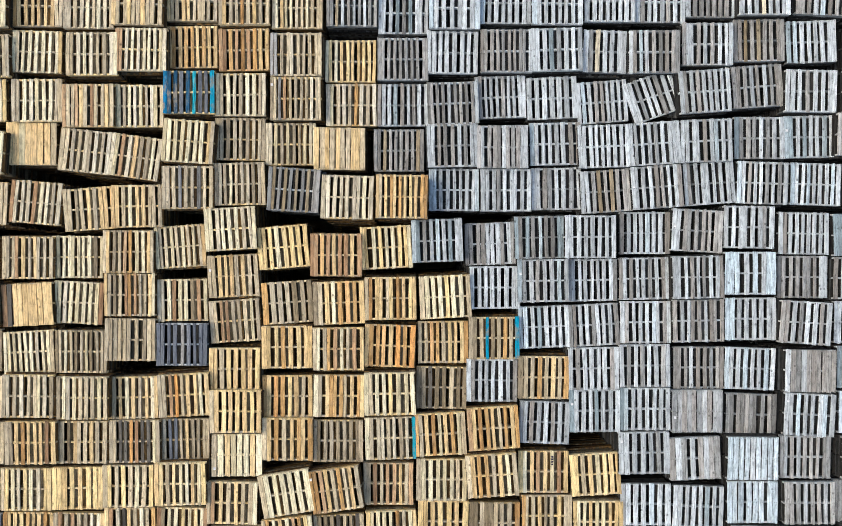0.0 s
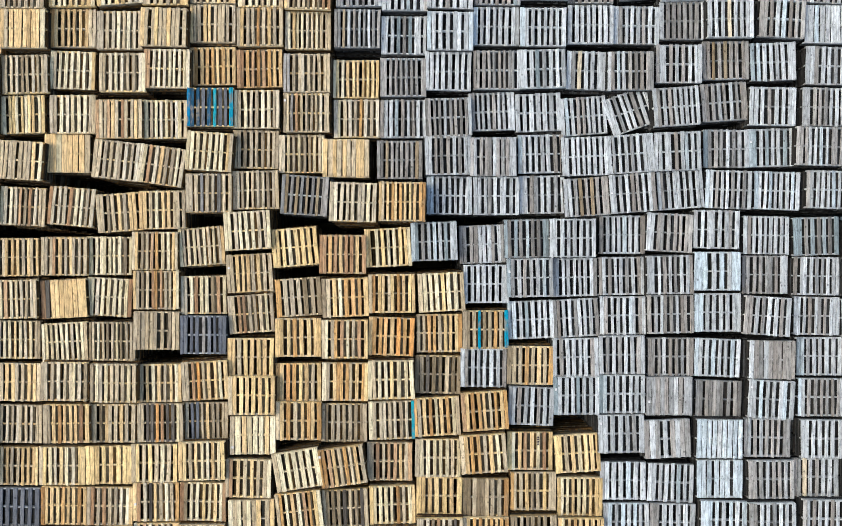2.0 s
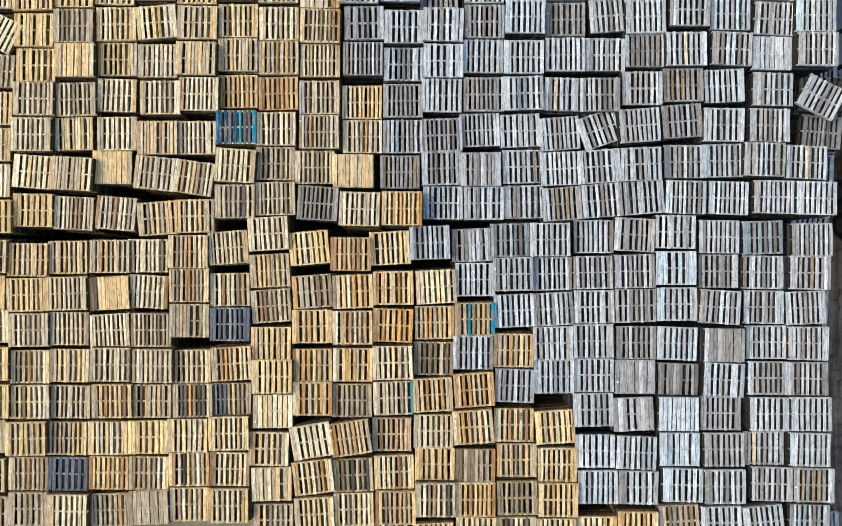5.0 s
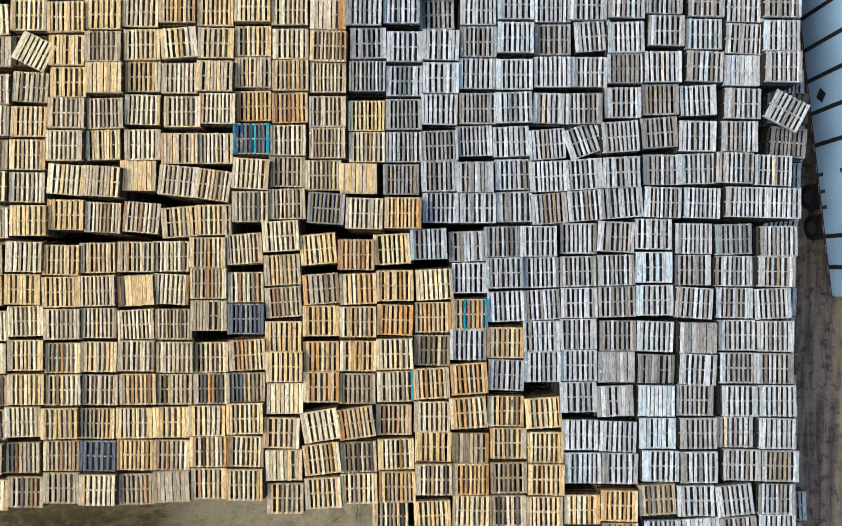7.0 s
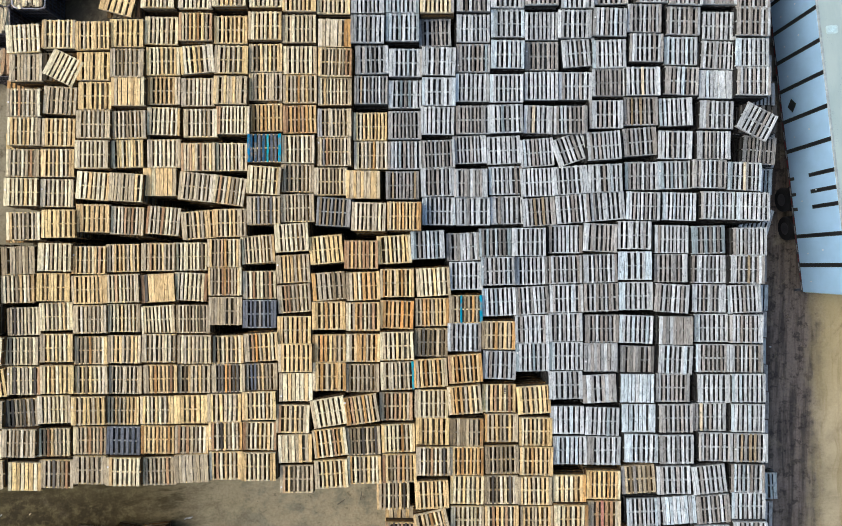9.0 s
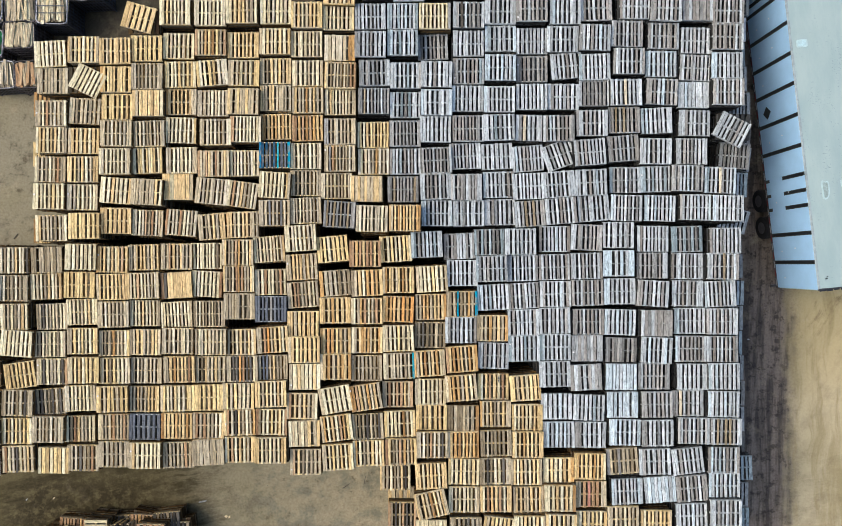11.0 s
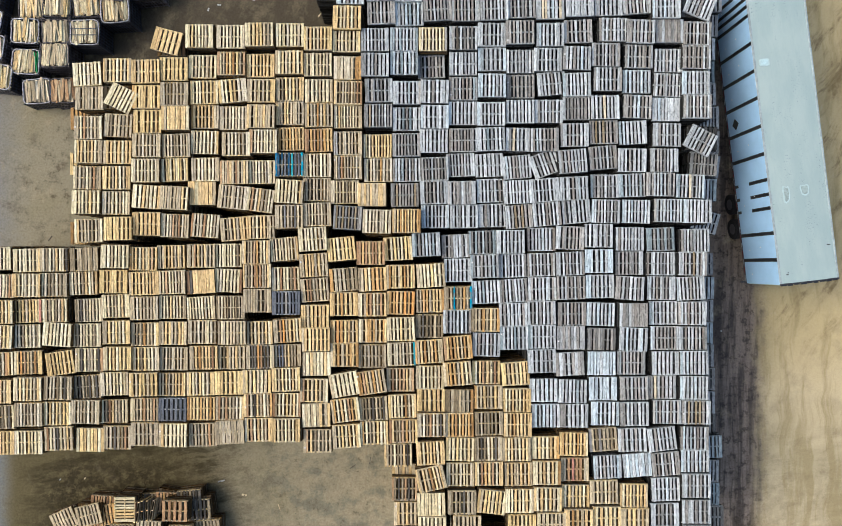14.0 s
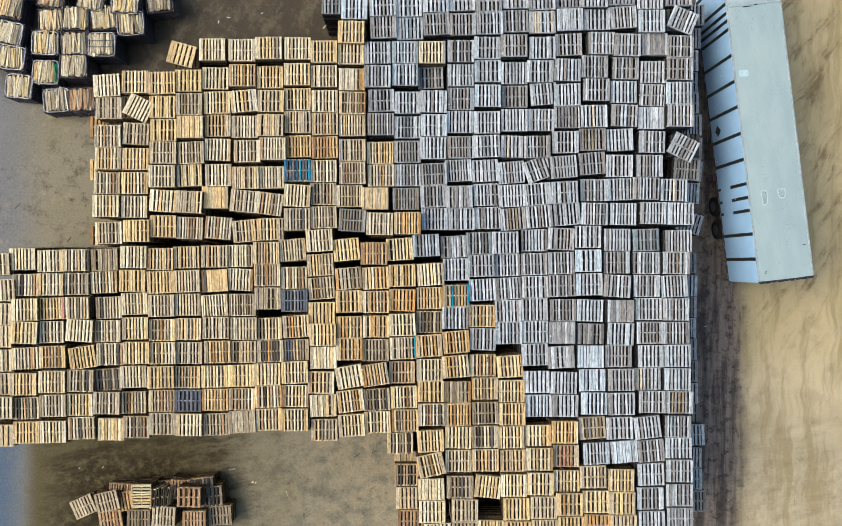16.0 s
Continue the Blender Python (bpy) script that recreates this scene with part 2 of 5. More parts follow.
    bump_to(nt, b, mid, 0.5, 0.06)
    return m


# ---- mesh helpers ----
def box(bm, x0, x1, y0, y1, z0, z1, m=None):
    c = Matrix.Translation(((x0 + x1) / 2, (y0 + y1) / 2, (z0 + z1) / 2)) @ Matrix.Diagonal((x1 - x0, y1 - y0, z1 - z0, 1))
    return bmesh.ops.create_cube(bm, size=1, matrix=(m @ c) if m is not None else c)["verts"]


def tube(bm, a, b, r, n=10, r2=None):
    a, b = Vector(a), Vector(b)
    q = (b - a).to_track_quat("Z", "Y").to_matrix().to_4x4()
    return bmesh.ops.create_cone(bm, cap_ends=True, segments=n, radius1=r, radius2=r if r2 is None else r2,
                                 depth=(b - a).length, matrix=Matrix.Translation((a + b) / 2) @ q)["verts"]


def mesh_of(name, bm, material, bevel=0.0):
    if bevel:
        bmesh.ops.bevel(bm, geom=bm.edges[:], offset=bevel, segments=1, affect="EDGES")
    me = bpy.data.meshes.new(name)
    bm.to_mesh(me)
    bm.free()
    me.materials.append(material)
    return me


def put(name, me, parent=None, m=None, label=""):
    ob = new(name, me)
    if m is not None:
        ob.matrix_basis = m
    if parent is not None:
        ob.parent = parent
    if label:
        ob["label"] = label
    return ob


def part(name, bm, material, parent, label="", bevel=0.0):
    return put(name, mesh_of(name, bm, material, bevel), parent, None, label)


def boxes_mesh(name, rows, material):
    """Many plain boards in one mesh: (centre matrix, half sizes)."""
    n = len(rows)
    unit = np.array([(x, y, z) for x in (-1, 1) for y in (-1, 1) for z in (-1, 1)], float)
    quad = np.array([(0, 1, 3, 2), (4, 6, 7, 5), (0, 4, 5, 1), (2, 3, 7, 6), (0, 2, 6, 4), (1, 5, 7, 3)])
    vs, fs = [], []
    for i, (m, h) in enumerate(rows):
        a = np.array(m)
        vs.append((unit * h) @ a[:3, :3].T + a[:3, 3])
        fs.append(quad + 8 * i)
    me = bpy.data.meshes.new(name)
    me.from_pydata(np.concatenate(vs).tolist(), [], np.concatenate(fs).tolist())
    me.materials.append(material)
    return me


# ---- ground ----
bm = bmesh.new()
bmesh.ops.create_grid(bm, x_segments=60, y_segments=60, size=400)
ground = part("ground", bm, dirt_ground(), None)
tagged(ground, "packed sandy dirt yard with dark wheel tracks", "ground", kind="structure")

# ---- pallets ----
PW, PD, PH, DECK = 1.219, 1.016, 0.125, 0.017
rng = random.Random(7)
BOARD_W = (.065, .075, .09, .105, .12, .14, .165, .19)
BOARD = {}


def board_mesh(tone, w, kind):
    """A deck board with eased upper edges, a slight crook along its length and an uneven end."""
    key = (tone, w, kind)
    if key in BOARD:
        return BOARD[key]
    bend = (0.0, 0.008, -0.009, 0.004)[kind]
    cut = (0.0, 0.006, 0.0, -0.008)[kind]
    sect = [(-w / 2, 0), (-w / 2, DECK - .004), (-w / 2 + .005, DECK), (w / 2 - .005, DECK), (w / 2, DECK - .004), (w / 2, 0)]
    vs, fs = [], []
    for i, y in enumerate((-PD / 2, 0, PD / 2)):
        for j, (x, z) in enumerate(sect):
            yy = y + (cut * (1 if x > 0 else -1) if i != 1 else 0)
            vs.append((x + (bend if i == 1 else 0), yy, z))
    for i in range(2):
        for j in range(6):
            a, b = i * 6 + j, i * 6 + (j + 1) % 6
            fs.append((a, b, b + 6, a + 6))
    fs += [(5, 4, 3, 2, 1, 0), tuple(range(12, 18))]
    me = bpy.data.meshes.new("deck_board")
    me.from_pydata(vs, [], fs)
    me.materials.append(WOOD[tone])
    BOARD[key] = me
    return me


def pattern_deck(code):
    """Boards spelt out one by one: a point is an open slot, a colon a narrow one, nothing a tight joint."""
    seps = re_split(code)
    n, wide = len(seps) + 1, seps.count(".")
    fixed = sum({"": .007, ":": .03, ".": 0}[c] for c in seps)
    slot = .09 if wide < 4 else .082 if wide < 6 else .073 if wide < 7 else .064
    mean = (PW - fixed - wide * slot) / n

    def step(v):
        return min(range(len(BOARD_W)), key=lambda k: abs(BOARD_W[k] - v))

    ks = [step(mean * rng.uniform(.9, 1.1) * (1.12 if i in (0, n - 1) else 1)) for i in range(n)]
    low, high = (.85, 1.25) if wide else (1, 1.08)
    for _ in range(40):
        free = PW - fixed - sum(BOARD_W[k] for k in ks)
        if wide and free / wide < slot * low or not wide and free < 0:
            i = max(range(n), key=lambda j: (ks[j], rng.random()))
            ks[i] = max(0, ks[i] - 1)
        elif wide and free / wide > slot * high:
            i = min(range(n), key=lambda j: (ks[j], rng.random()))
            ks[i] = min(len(BOARD_W) - 1, ks[i] + 1)
        else:
            break
    ws = [BOARD_W[k] for k in ks]
    free = PW - fixed - sum(ws)
    jit = [rng.uniform(.8, 1.2) if c == "." else 0 for c in seps]
    total = sum(jit)
    x, out = -PW / 2 + (0 if wide else free / 2), []
    for i, w in enumerate(ws):
        out.append((x + w / 2, w))
        if i < n - 1:
            x += w + {"": .007, ":": .03, ".": 0}[seps[i]] + (free * jit[i] / total if total else 0)
    return out


def re_split(code):
    """The joint after each board but the last."""
    seps = []
    for a, b in zip(code, code[1:]):
        if a.isalpha():
            seps.append("" if b.isalpha() else b)
    return seps


BLEND = {"Y": "YYYYYYYC", "T": "TTTTTTTY", "O": "OOOOOOOT", "A": "AAAAAAO", "C": "CCCCCCCY", "N": "NNNNNNNC", "R": "RRRRRRO",
         "K": "KKKKKKD", "G": "GGGGGGGL", "L": "LLLLLLLL", "B": "BBBBBL", "S": "SSSSSSL", "D": "DDDDDDDN", "J": "JJJJJJJG", "U": "UUUUUUS", "W": "WWWWWS", "F": "FFFFFFFL"}


def deck(kind):
    """Board widths and their places across the pallet."""
    if len(kind) > 1:
        return pattern_deck(kind)
    n = int(kind)
    mid = {5: .14, 6: .12, 7: .105, 8: .09, 9: .09}[n]
    ws = [.14 if n < 9 else .12] + [mid] * (n - 2) + [.14 if n < 9 else .12]
    for i in range(1, n - 1):
        if rng.random() < .3:
            k = BOARD_W.index(ws[i]) + rng.choice((-1, 1))
            ws[i] = BOARD_W[max(1, min(5, k))]
    gaps = [rng.uniform(.8, 1.2) for _ in range(n - 1)]
    free = PW - sum(ws)
    s = sum(gaps)
    x, out = -PW / 2, []
    for i, w in enumerate(ws):
        out.append((x + w / 2, w))
        x += w + (gaps[i] * free / s if i < len(gaps) else 0)
    return out


STRINGER = {}
for hue in FRAME:
    bm = bmesh.new()
    box(bm, -PW / 2, PW / 2, -.019, .019, DECK, PH - DECK)
    STRINGER[hue] = mesh_of("stringer", bm, FRAME[hue])
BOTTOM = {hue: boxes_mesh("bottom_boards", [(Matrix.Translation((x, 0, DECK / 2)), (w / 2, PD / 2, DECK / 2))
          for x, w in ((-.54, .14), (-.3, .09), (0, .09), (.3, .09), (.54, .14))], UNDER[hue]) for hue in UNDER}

LOWER = {}
bm = bmesh.new()
box(bm, -.028, .028, -.03, .03, 0, .002)
TAG = mesh_of("paper_tag", bm, plain("tag_paper", (.62, .62, .6), .7))


def lower_mesh(hue, count, kind, variant):
    """The pallets under the top one, each a little shifted and turned; kind is the deck that most of them share."""
    key = (hue, count, kind, variant)
    if key in LOWER:
        return LOWER[key]
    r = random.Random(count * 31 + ord(kind) * 7 + variant * 1009)
    rows = []
    lean = r.uniform(-.012, .012), r.uniform(-.012, .012)
    for k in range(count):
        top = count - k
        m = pose(r.gauss(0, .012) + lean[0] * top * .4, r.gauss(0, .018) + lean[1] * top * .4, k * PH, 0, 0, r.gauss(0, .7))
        for y in (-PD / 2 + .019, 0, PD / 2 - .019):
            rows.append((m @ Matrix.Translation((0, y, PH / 2)), (PW / 2, .019, PH / 2 - DECK)))
        if top <= 7:
            for x, w in deck(kind if r.random() < .75 else r.choice("678")):
                rows.append((m @ Matrix.Translation((x, 0, PH - DECK / 2)), (w / 2, PD / 2, DECK / 2 - .0004)))
            for x in (-.54, 0, .54):
                rows.append((m @ Matrix.Translation((x, 0, DECK / 2)), (.06, PD / 2, DECK / 2 - .0004)))
        else:
            for x in (-.54, 0, .54):
                rows.append((m @ Matrix.Translation((x, 0, PH - DECK / 2)), (.06, PD / 2, DECK / 2 - .0004)))
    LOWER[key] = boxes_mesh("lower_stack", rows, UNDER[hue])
    return LOWER[key]


LOOKS = {"Y": "pale yellow new pine", "T": "fresh tan pine", "O": "amber pine", "A": "strong orange-stained pine", "C": "cream-white bleached pine",
         "N": "mixed grey-brown used wood", "R": "reddish brown wood", "K": "charcoal dark wood", "G": "weathered mid-grey wood",
         "L": "weathered silver-grey wood", "B": "pale bluish white wood", "S": "slate-grey weathered wood", "D": "dark grey-brown weathered wood", "J": "dark grey weathered wood",
         "U": "blue painted wood", "F": "taupe weathered wood", "E": "pale beige bleached wood", "M": "dull grey-olive weathered wood", "H": "red-stained wood", "Z": "turquoise painted wood", "W": "faded slate-blue painted wood"}
HUES = {"grey": "grey and tan", "warm": "brown and cream"}


def pallet_parts(root, tone, kind, hue, m):
    """One pallet as a part of root: bottom boards with three stringers and its deck boards under it."""
    pal = put("top_pallet", BOTTOM[hue], root, m)
    for y in (-PD / 2 + .019, 0, PD / 2 - .019):
        put("stringer", STRINGER[hue], pal, pose(rng.gauss(0, .006), y, 0, 0, 0, rng.gauss(0, .3)))
    lay = deck(kind)
    shade = rng.choice("001")
    mixed = tone if len(tone) > 1 else None
    for i, (x, w) in enumerate(lay):
        tn = mixed[min(i * len(mixed) // len(lay), len(mixed) - 1)] if mixed else rng.choice(BLEND[tone])
        put("deck_board", board_mesh(tn + (shade if rng.random() < .85 else rng.choice("01")), w, rng.randrange(4)), pal,
            pose(x + rng.gauss(0, .003), rng.gauss(0, .006), PH - DECK + rng.uniform(0, .003), 0, 0, rng.gauss(0, .5) + (180 if rng.random() < .5 else 0)))
    if rng.random() < .09:
        put("paper_tag", TAG, pal, pose(lay[0][0] + .01, rng.uniform(-.35, .35), PH + .003, 0, 0, rng.uniform(-6, 6)), "small white paper tag")
    return pal


def stack(x, y, turn, code, top, base=None, marks=None):
    """A stack of pallets; base gives the place and turn of the pile where the top one lies askew."""
    if "." in code or ":" in code:
        kind, tone = code, "".join(c for c in code if c.isalpha())
    else:
        kind, tone = (code[0], code[1:]) if len(code) > 2 else (code[1], code[0])
    main = max(tone, key=tone.count)
    hue = "grey" if main in "GLBSJFW" else "warm"
    n = max(1, round(top / PH))
    root = new("grey_pallet_stack" if hue == "grey" else "pine_pallet_stack")
    bx, by, bt = base if base else (x, y, turn)
    root.matrix_basis = pose(bx, by, 0, 0, 0, bt)
    state = "topped askew" if base else "closely boarded" if "." not in kind and ":" in kind else "with open deck slots"
    height = "low stack" if top < 4 else "tall stack"
    looks = LOOKS[main] if len(set(tone)) < 3 else "mixed " + HUES[hue]
    tagged(root, f"{height} of {looks} pallets {state}", "pallet stack", "grey pallet stacks" if hue == "grey" else "pine pallet stacks")
    if n > 1:
        look_kind = kind if kind in tuple("678") else rng.choice("678")
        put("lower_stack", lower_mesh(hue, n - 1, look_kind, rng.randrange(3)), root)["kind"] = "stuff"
    local = root.matrix_basis.inverted() @ pose(x, y, (n - 1) * PH + .001, 0, 0, turn)
    pal = pallet_parts(root, tone, kind, hue, local)
    if marks:
        near = min((c for c in pal.children if c.name.startswith("deck_board")), key=lambda c: abs(c.matrix_basis.translation.x - marks[0]))
        marks = near.matrix_basis.translation.x, marks[1]
        bm = bmesh.new()
        for i, w in enumerate((.05, .058, .05, .045)):
            box(bm, marks[0] - w / 2, marks[0] + w / 2, marks[1] - .062 * i - .02, marks[1] - .062 * i + .02, PH + .0035, PH + .006)
        part("ink_mark", bm, plain("black_ink", (.045, .035, .05), .7), pal, "short black ink marks")
    return root


def row(top, items):
    for x, y, turn, code, *more in items:
        stack(x, y, turn, code, top + (more[0] if more else 0))


row(4.75, [
    (-4.08, 11.52, 0.5, "JS.J.S.J.S.JJ", -1.75), (-2.86, 10.56, -0.5, "BB.B.F.B.B.BB"), (-1.53, 10.62, 2.5, "LB.L.L.F.L.L.L", 0.25), (-0.32, 10.65, 1.5, "LL.L.S.L.L.L", 0.125),
    (0.93, 10.86, 2, "LB.L.L.L.B.L", 0.125), (2.16, 10.98, 2.5, "BL.L.L.L.LL"), (3.38, 10.85, 1.5, "FG.F.L.F.G.F", 0.25), (4.64, 11.06, 1.5, "LL.L.F.L.LL", 0.125),
    (5.86, 10.97, 1.5, "G7", 0.25), (7.16, 11.16, 1.5, "G7"), (7.19, 10.06, 2.5, "LL:LL:LL:L.LL", 0.125), (8.29, 11.11, 0.5, "L7", 0.25), (8.47, 10.14, 1, "LG.L.L.L.L.LL"),
    (9.57, 11.27, 0.5, "G7", 0.125), (9.71, 10.23, 4.5, "GF.L.F.L.F.L.GL"), (10.94, 11.14, 0.5, "L7"), (12.27, 11.3, 0.5, "G7"), (13.57, 9.99, -0.5, "G8", -1.875),
    (13.61, 11.03, 0.5, "G7", -1.625),
])
stack(12.48, 10.12, -21.5, "LL.L.L.F.L.L.L", 4.75, base=(12.38, 10.15, -1.5))
row(4.75, [
    (-6.79, 8.59, 1.5, "CC.Y.T.Y.N.M.C", 0.25), (-5.47, 8.62, 0.5, "CC.C.E.C.C.N.C", 0.125), (-2.97, 9.36, -0.5, "TT.C.N.T.C.T.T", 0.25), (-1.48, 9.65, 2.5, "FF.F.F.L.F.F.FF", 0.125),
    (-0.26, 9.63, 1.5, "BL.L.B.S.L.B.L"), (0.98, 9.81, 3.5, "JF.F.L.F.F.F.JF", 0.125), (2.21, 9.8, 1.5, "GF.F.L.F.L.F.LL", 0.125), (3.36, 8.71, -0, "LL.G.L.L.L.LL", 0.125),
    (3.44, 9.81, 2, "GL.F.L.G.L.L.GL", 0.25), (4.58, 8.78, 1.5, "FF.F.L.F.F.F.F", 0.25), (4.64, 9.96, 2, "LF.F.L.F.F.L.F", 0.125), (5.9, 9.92, 1.5, "LL:E:EL.B:L.EL", 0.125),
    (5.91, 8.73, 0.5, "LB.L.L.L.LL.L", 0.125), (7.16, 8.93, 2.5, "LF.F.L.F.G.FF"), (8.66, 8.97, -0, "FL.L.F.L.L.L.L", 0.125), (9.82, 8.86, -1.5, "JF.L.F.G.L.F.L", 0.25),
    (10.93, 9.96, 1, "BL.L.B.L.L.LL", 0.25), (11.16, 8.98, 0.5, "FFL:FF:FF:FL"), (12.38, 8.89, -1, "FF.G.F.L.F.F.LF"), (13.45, 8.87, 0.5, "L7", -1.875),
])
row(4.75, [
    (-9.45, 8.54, 0.5, "CC.Y.C.C.C.E.CC", 0.125), (-8.07, 8.52, 0.5, "EE.C.C.E.C.C.CE", 0.125), (-4.25, 8.48, 0.5, "YN.T.C.N.T.Y.YY", 0.125), (-3.01, 8.45, -0, "CC.N.C.N.C.N.CY"),
    (-1.76, 8.49, 1, "GL.L.L.G.L.L.LL"), (-0.48, 8.52, 0.5, "SS.L.S.L.B.L.LS"), (-0.47, 7.47, 0.5, "SB.L.S.L.B.L.S"), (0.73, 7.48, 2.5, "GF.L.F.F.F.F.L", -0.5), (0.79, 8.49, 0.5, "CE.C.C.E.C.C.CF", 0.125),
    (2.12, 8.55, 0.5, "LJ.K.L.J.F.J.L", 0.125), (3.39, 7.67, 1, "BS.L.L.L.L.B"), (4.64, 7.58, 0.5, "L.L.L.G.L.L.L.L"), (5.83, 7.63, -0, "LG.L.L.L.L.LL", 0.125), (7.06, 7.67, -1, "FL.L.F.L.B.L.L", 0.25),
    (8.35, 7.87, -0, "GF.F.G.L.F.F.GF", 0.125), (9.82, 7.85, -0.5, "FL.F.L.F.FF.FL"), (11.13, 7.68, -0.5, "L.L.L.F.L.L.LL"), (12.24, 7.76, -0.5, "FF.F.FF.F.FL.FL", 0.25),
    (13.49, 7.83, 0.5, "S7", -2),
])
stack(-10.87, 8.3, -14.5, "YT.Y.T.Y.T", 4.875, base=(-10.72, 8.2, 0.5))
row(4.75, [
    (-14.36, 6.83, 3.5, "CC.C.C.E.C.C.C", 0.125), (-12.97, 6.97, 0.5, "TN.C.T.C.T.C.TM", 0.25), (-11.73, 6.93, 1.5, "TT.N.T.TT.T.Y.T", 0.25), (-10.55, 7.08, 0.5, "YY.Y.Y.Y.Y.Y", 0.125),
    (-9.33, 7.23, -0.5, "CC.N.C.C.N.C.C"), (-8.03, 7.35, 0.5, "RC.N.O.Y.O.Y.D.R", 0.125), (-6.78, 7.3, 0.5, "TC.T.T.Y.T.T.YT"), (-5.49, 7.42, 0.5, "NC.Y.N.C.T.C.Y", 0.125),
    (-4.26, 7.37, 1, "NC.NC.C.N.C.N.C"), (-2.95, 7.23, -0, "EN:E:EE:N.OO"), (-1.74, 7.35, -0, "JG.L.L.F.L.L.L", 0.125), (2.13, 7.46, 0.5, "LL.L.LL.L.L.L.L"), (4.65, 6.48, 1, "FJ.F.F.J.F.F.F"),
    (6.01, 6.62, 5.5, "LL.L.L.F.L.L.L"), (7.09, 6.56, 2.5, "SG.L.L.L.L.L.L", 0.125), (8.44, 6.8, -0, "FLL.L.L.L.F.LF", 0.125), (9.73, 6.74, -0, "SB.B.L.L.B.S.L"), (11.09, 6.6, -2, "FL.F.FG.F.L.L.L"),
    (12.22, 6.64, -0, "BB.L.L.L.L.L.L", 0.25), (13.38, 6.69, 0.5, "G7", -1.625),
])
row(4.75, [
    (-14.31, 5.81, 0.5, "NM.N:NM:N.M:NE"), (-11.75, 5.85, -0, "OY.YY:Y.YY:Y.Y", 0.125), (-10.46, 5.95, 0.5, "MM.D.D.M.M.M.MN", 0.25), (-9.2, 6.07, 1.5, "YC.C.C.Y.C.Y.YC", 0.125),
    (-7.95, 6.15, 5.5, "YC.C.Y.Y.E.EE", 0.125), (-6.7, 6.16, -0.5, "MN.N.C.N.C.YY", 0.125), (-5.48, 6.28, 1, "NN.D.T.C.Y.N.TT"), (-4.2, 6.21, 1, "CN.C.C.N.C.C.N"),
    (-2.89, 6.08, -0.5, "TN.D.N.N.D.N.D.R.R", 0.25), (-1.56, 6.22, 2, "FG.FG.G.J.G.GL", 0.125), (-0.32, 6.13, 0.5, "LL.L.L.S.L.LF", 0.125), (0.88, 6.16, -0.5, "LL.L.F.L.LL:L", 0.25),
    (2.14, 6.33, 0.5, "FJ.F.L.F.F.F.SL", 0.125), (3.38, 6.45, -0, "BB.L.L.B.L.L.B", 0.25), (7.13, 5.55, 1, "L.J.J.J.F.J.J.L"), (8.3, 5.54, 1.5, "L.L.L.E.L.L.LL", 0.25), (9.74, 5.61, -2, "FF.F.L.B.F.F.F", 0.125),
    (12.3, 5.6, -0, "FL.F.L.F.L.F.LF", 0.25), (13.52, 5.6, 0.5, "G8", -1.625),
])
stack(-12.85, 5.78, -25.5, "CC.C.C.C.C.C.C", 4.875, base=(-13.06, 5.84, 0.5))
row(4.75, [
    (-15.24, 5.2, 1, "O7", -1.25), (-13.02, 4.61, -2.5, "NN.D.N.N.D.N.N"), (-11.74, 4.8, 0.5, "TY.YY.Y.Y.Y.Y"), (-10.41, 4.9, 0.5, "TN:T:TT:TT:TT:C", 0.25),
    (-9.21, 5.02, 0.5, "OT.T.T.T.T.TNM"), (-7.9, 4.95, 0.5, "MM.N.E.C.N.C.E.N", 0.125), (-6.68, 5.01, -0.5, "TN.NYN:NT:NN.N", 0.25), (-5.47, 5.22, 0.5, "TN:M.T:T.N:NN:N.M"),
    (-4.17, 5.12, 1, "MT.M.N.O.N.T.M.N", 0.125), (-2.91, 5.09, 0.5, "EC.T:C.C.E.N.C.N.NN"), (-1.57, 5.12, 0.5, "FF.D.L.F.L.F.L.F.F", 0.125), (-0.33, 5.01, 0.5, "LL.L.S.J.S.LL.L"), (0.9, 5.06, 0.5, "BL.L.L.LL.LB", 0.25),
    (2.12, 5.25, -0, "B.L.L.L.L.L.LL", 0.125), (3.35, 5.21, 0.5, "BL.L.L.L.G.L.L", 0.25), (4.64, 5.35, 1, "L.L.L.L.L.L.L.L", 0.125), (5.9, 5.4, 0.5, "LF.L.L.L.F.L.L"), (8.32, 4.51, 2.1, "JF.D.F.D.F.F.FF"),
    (9.59, 4.5, 3.1, "S.B.L.L.L.L.LL"), (11.03, 5.53, -0, "LL:B:L:L:LL:LL"),
])
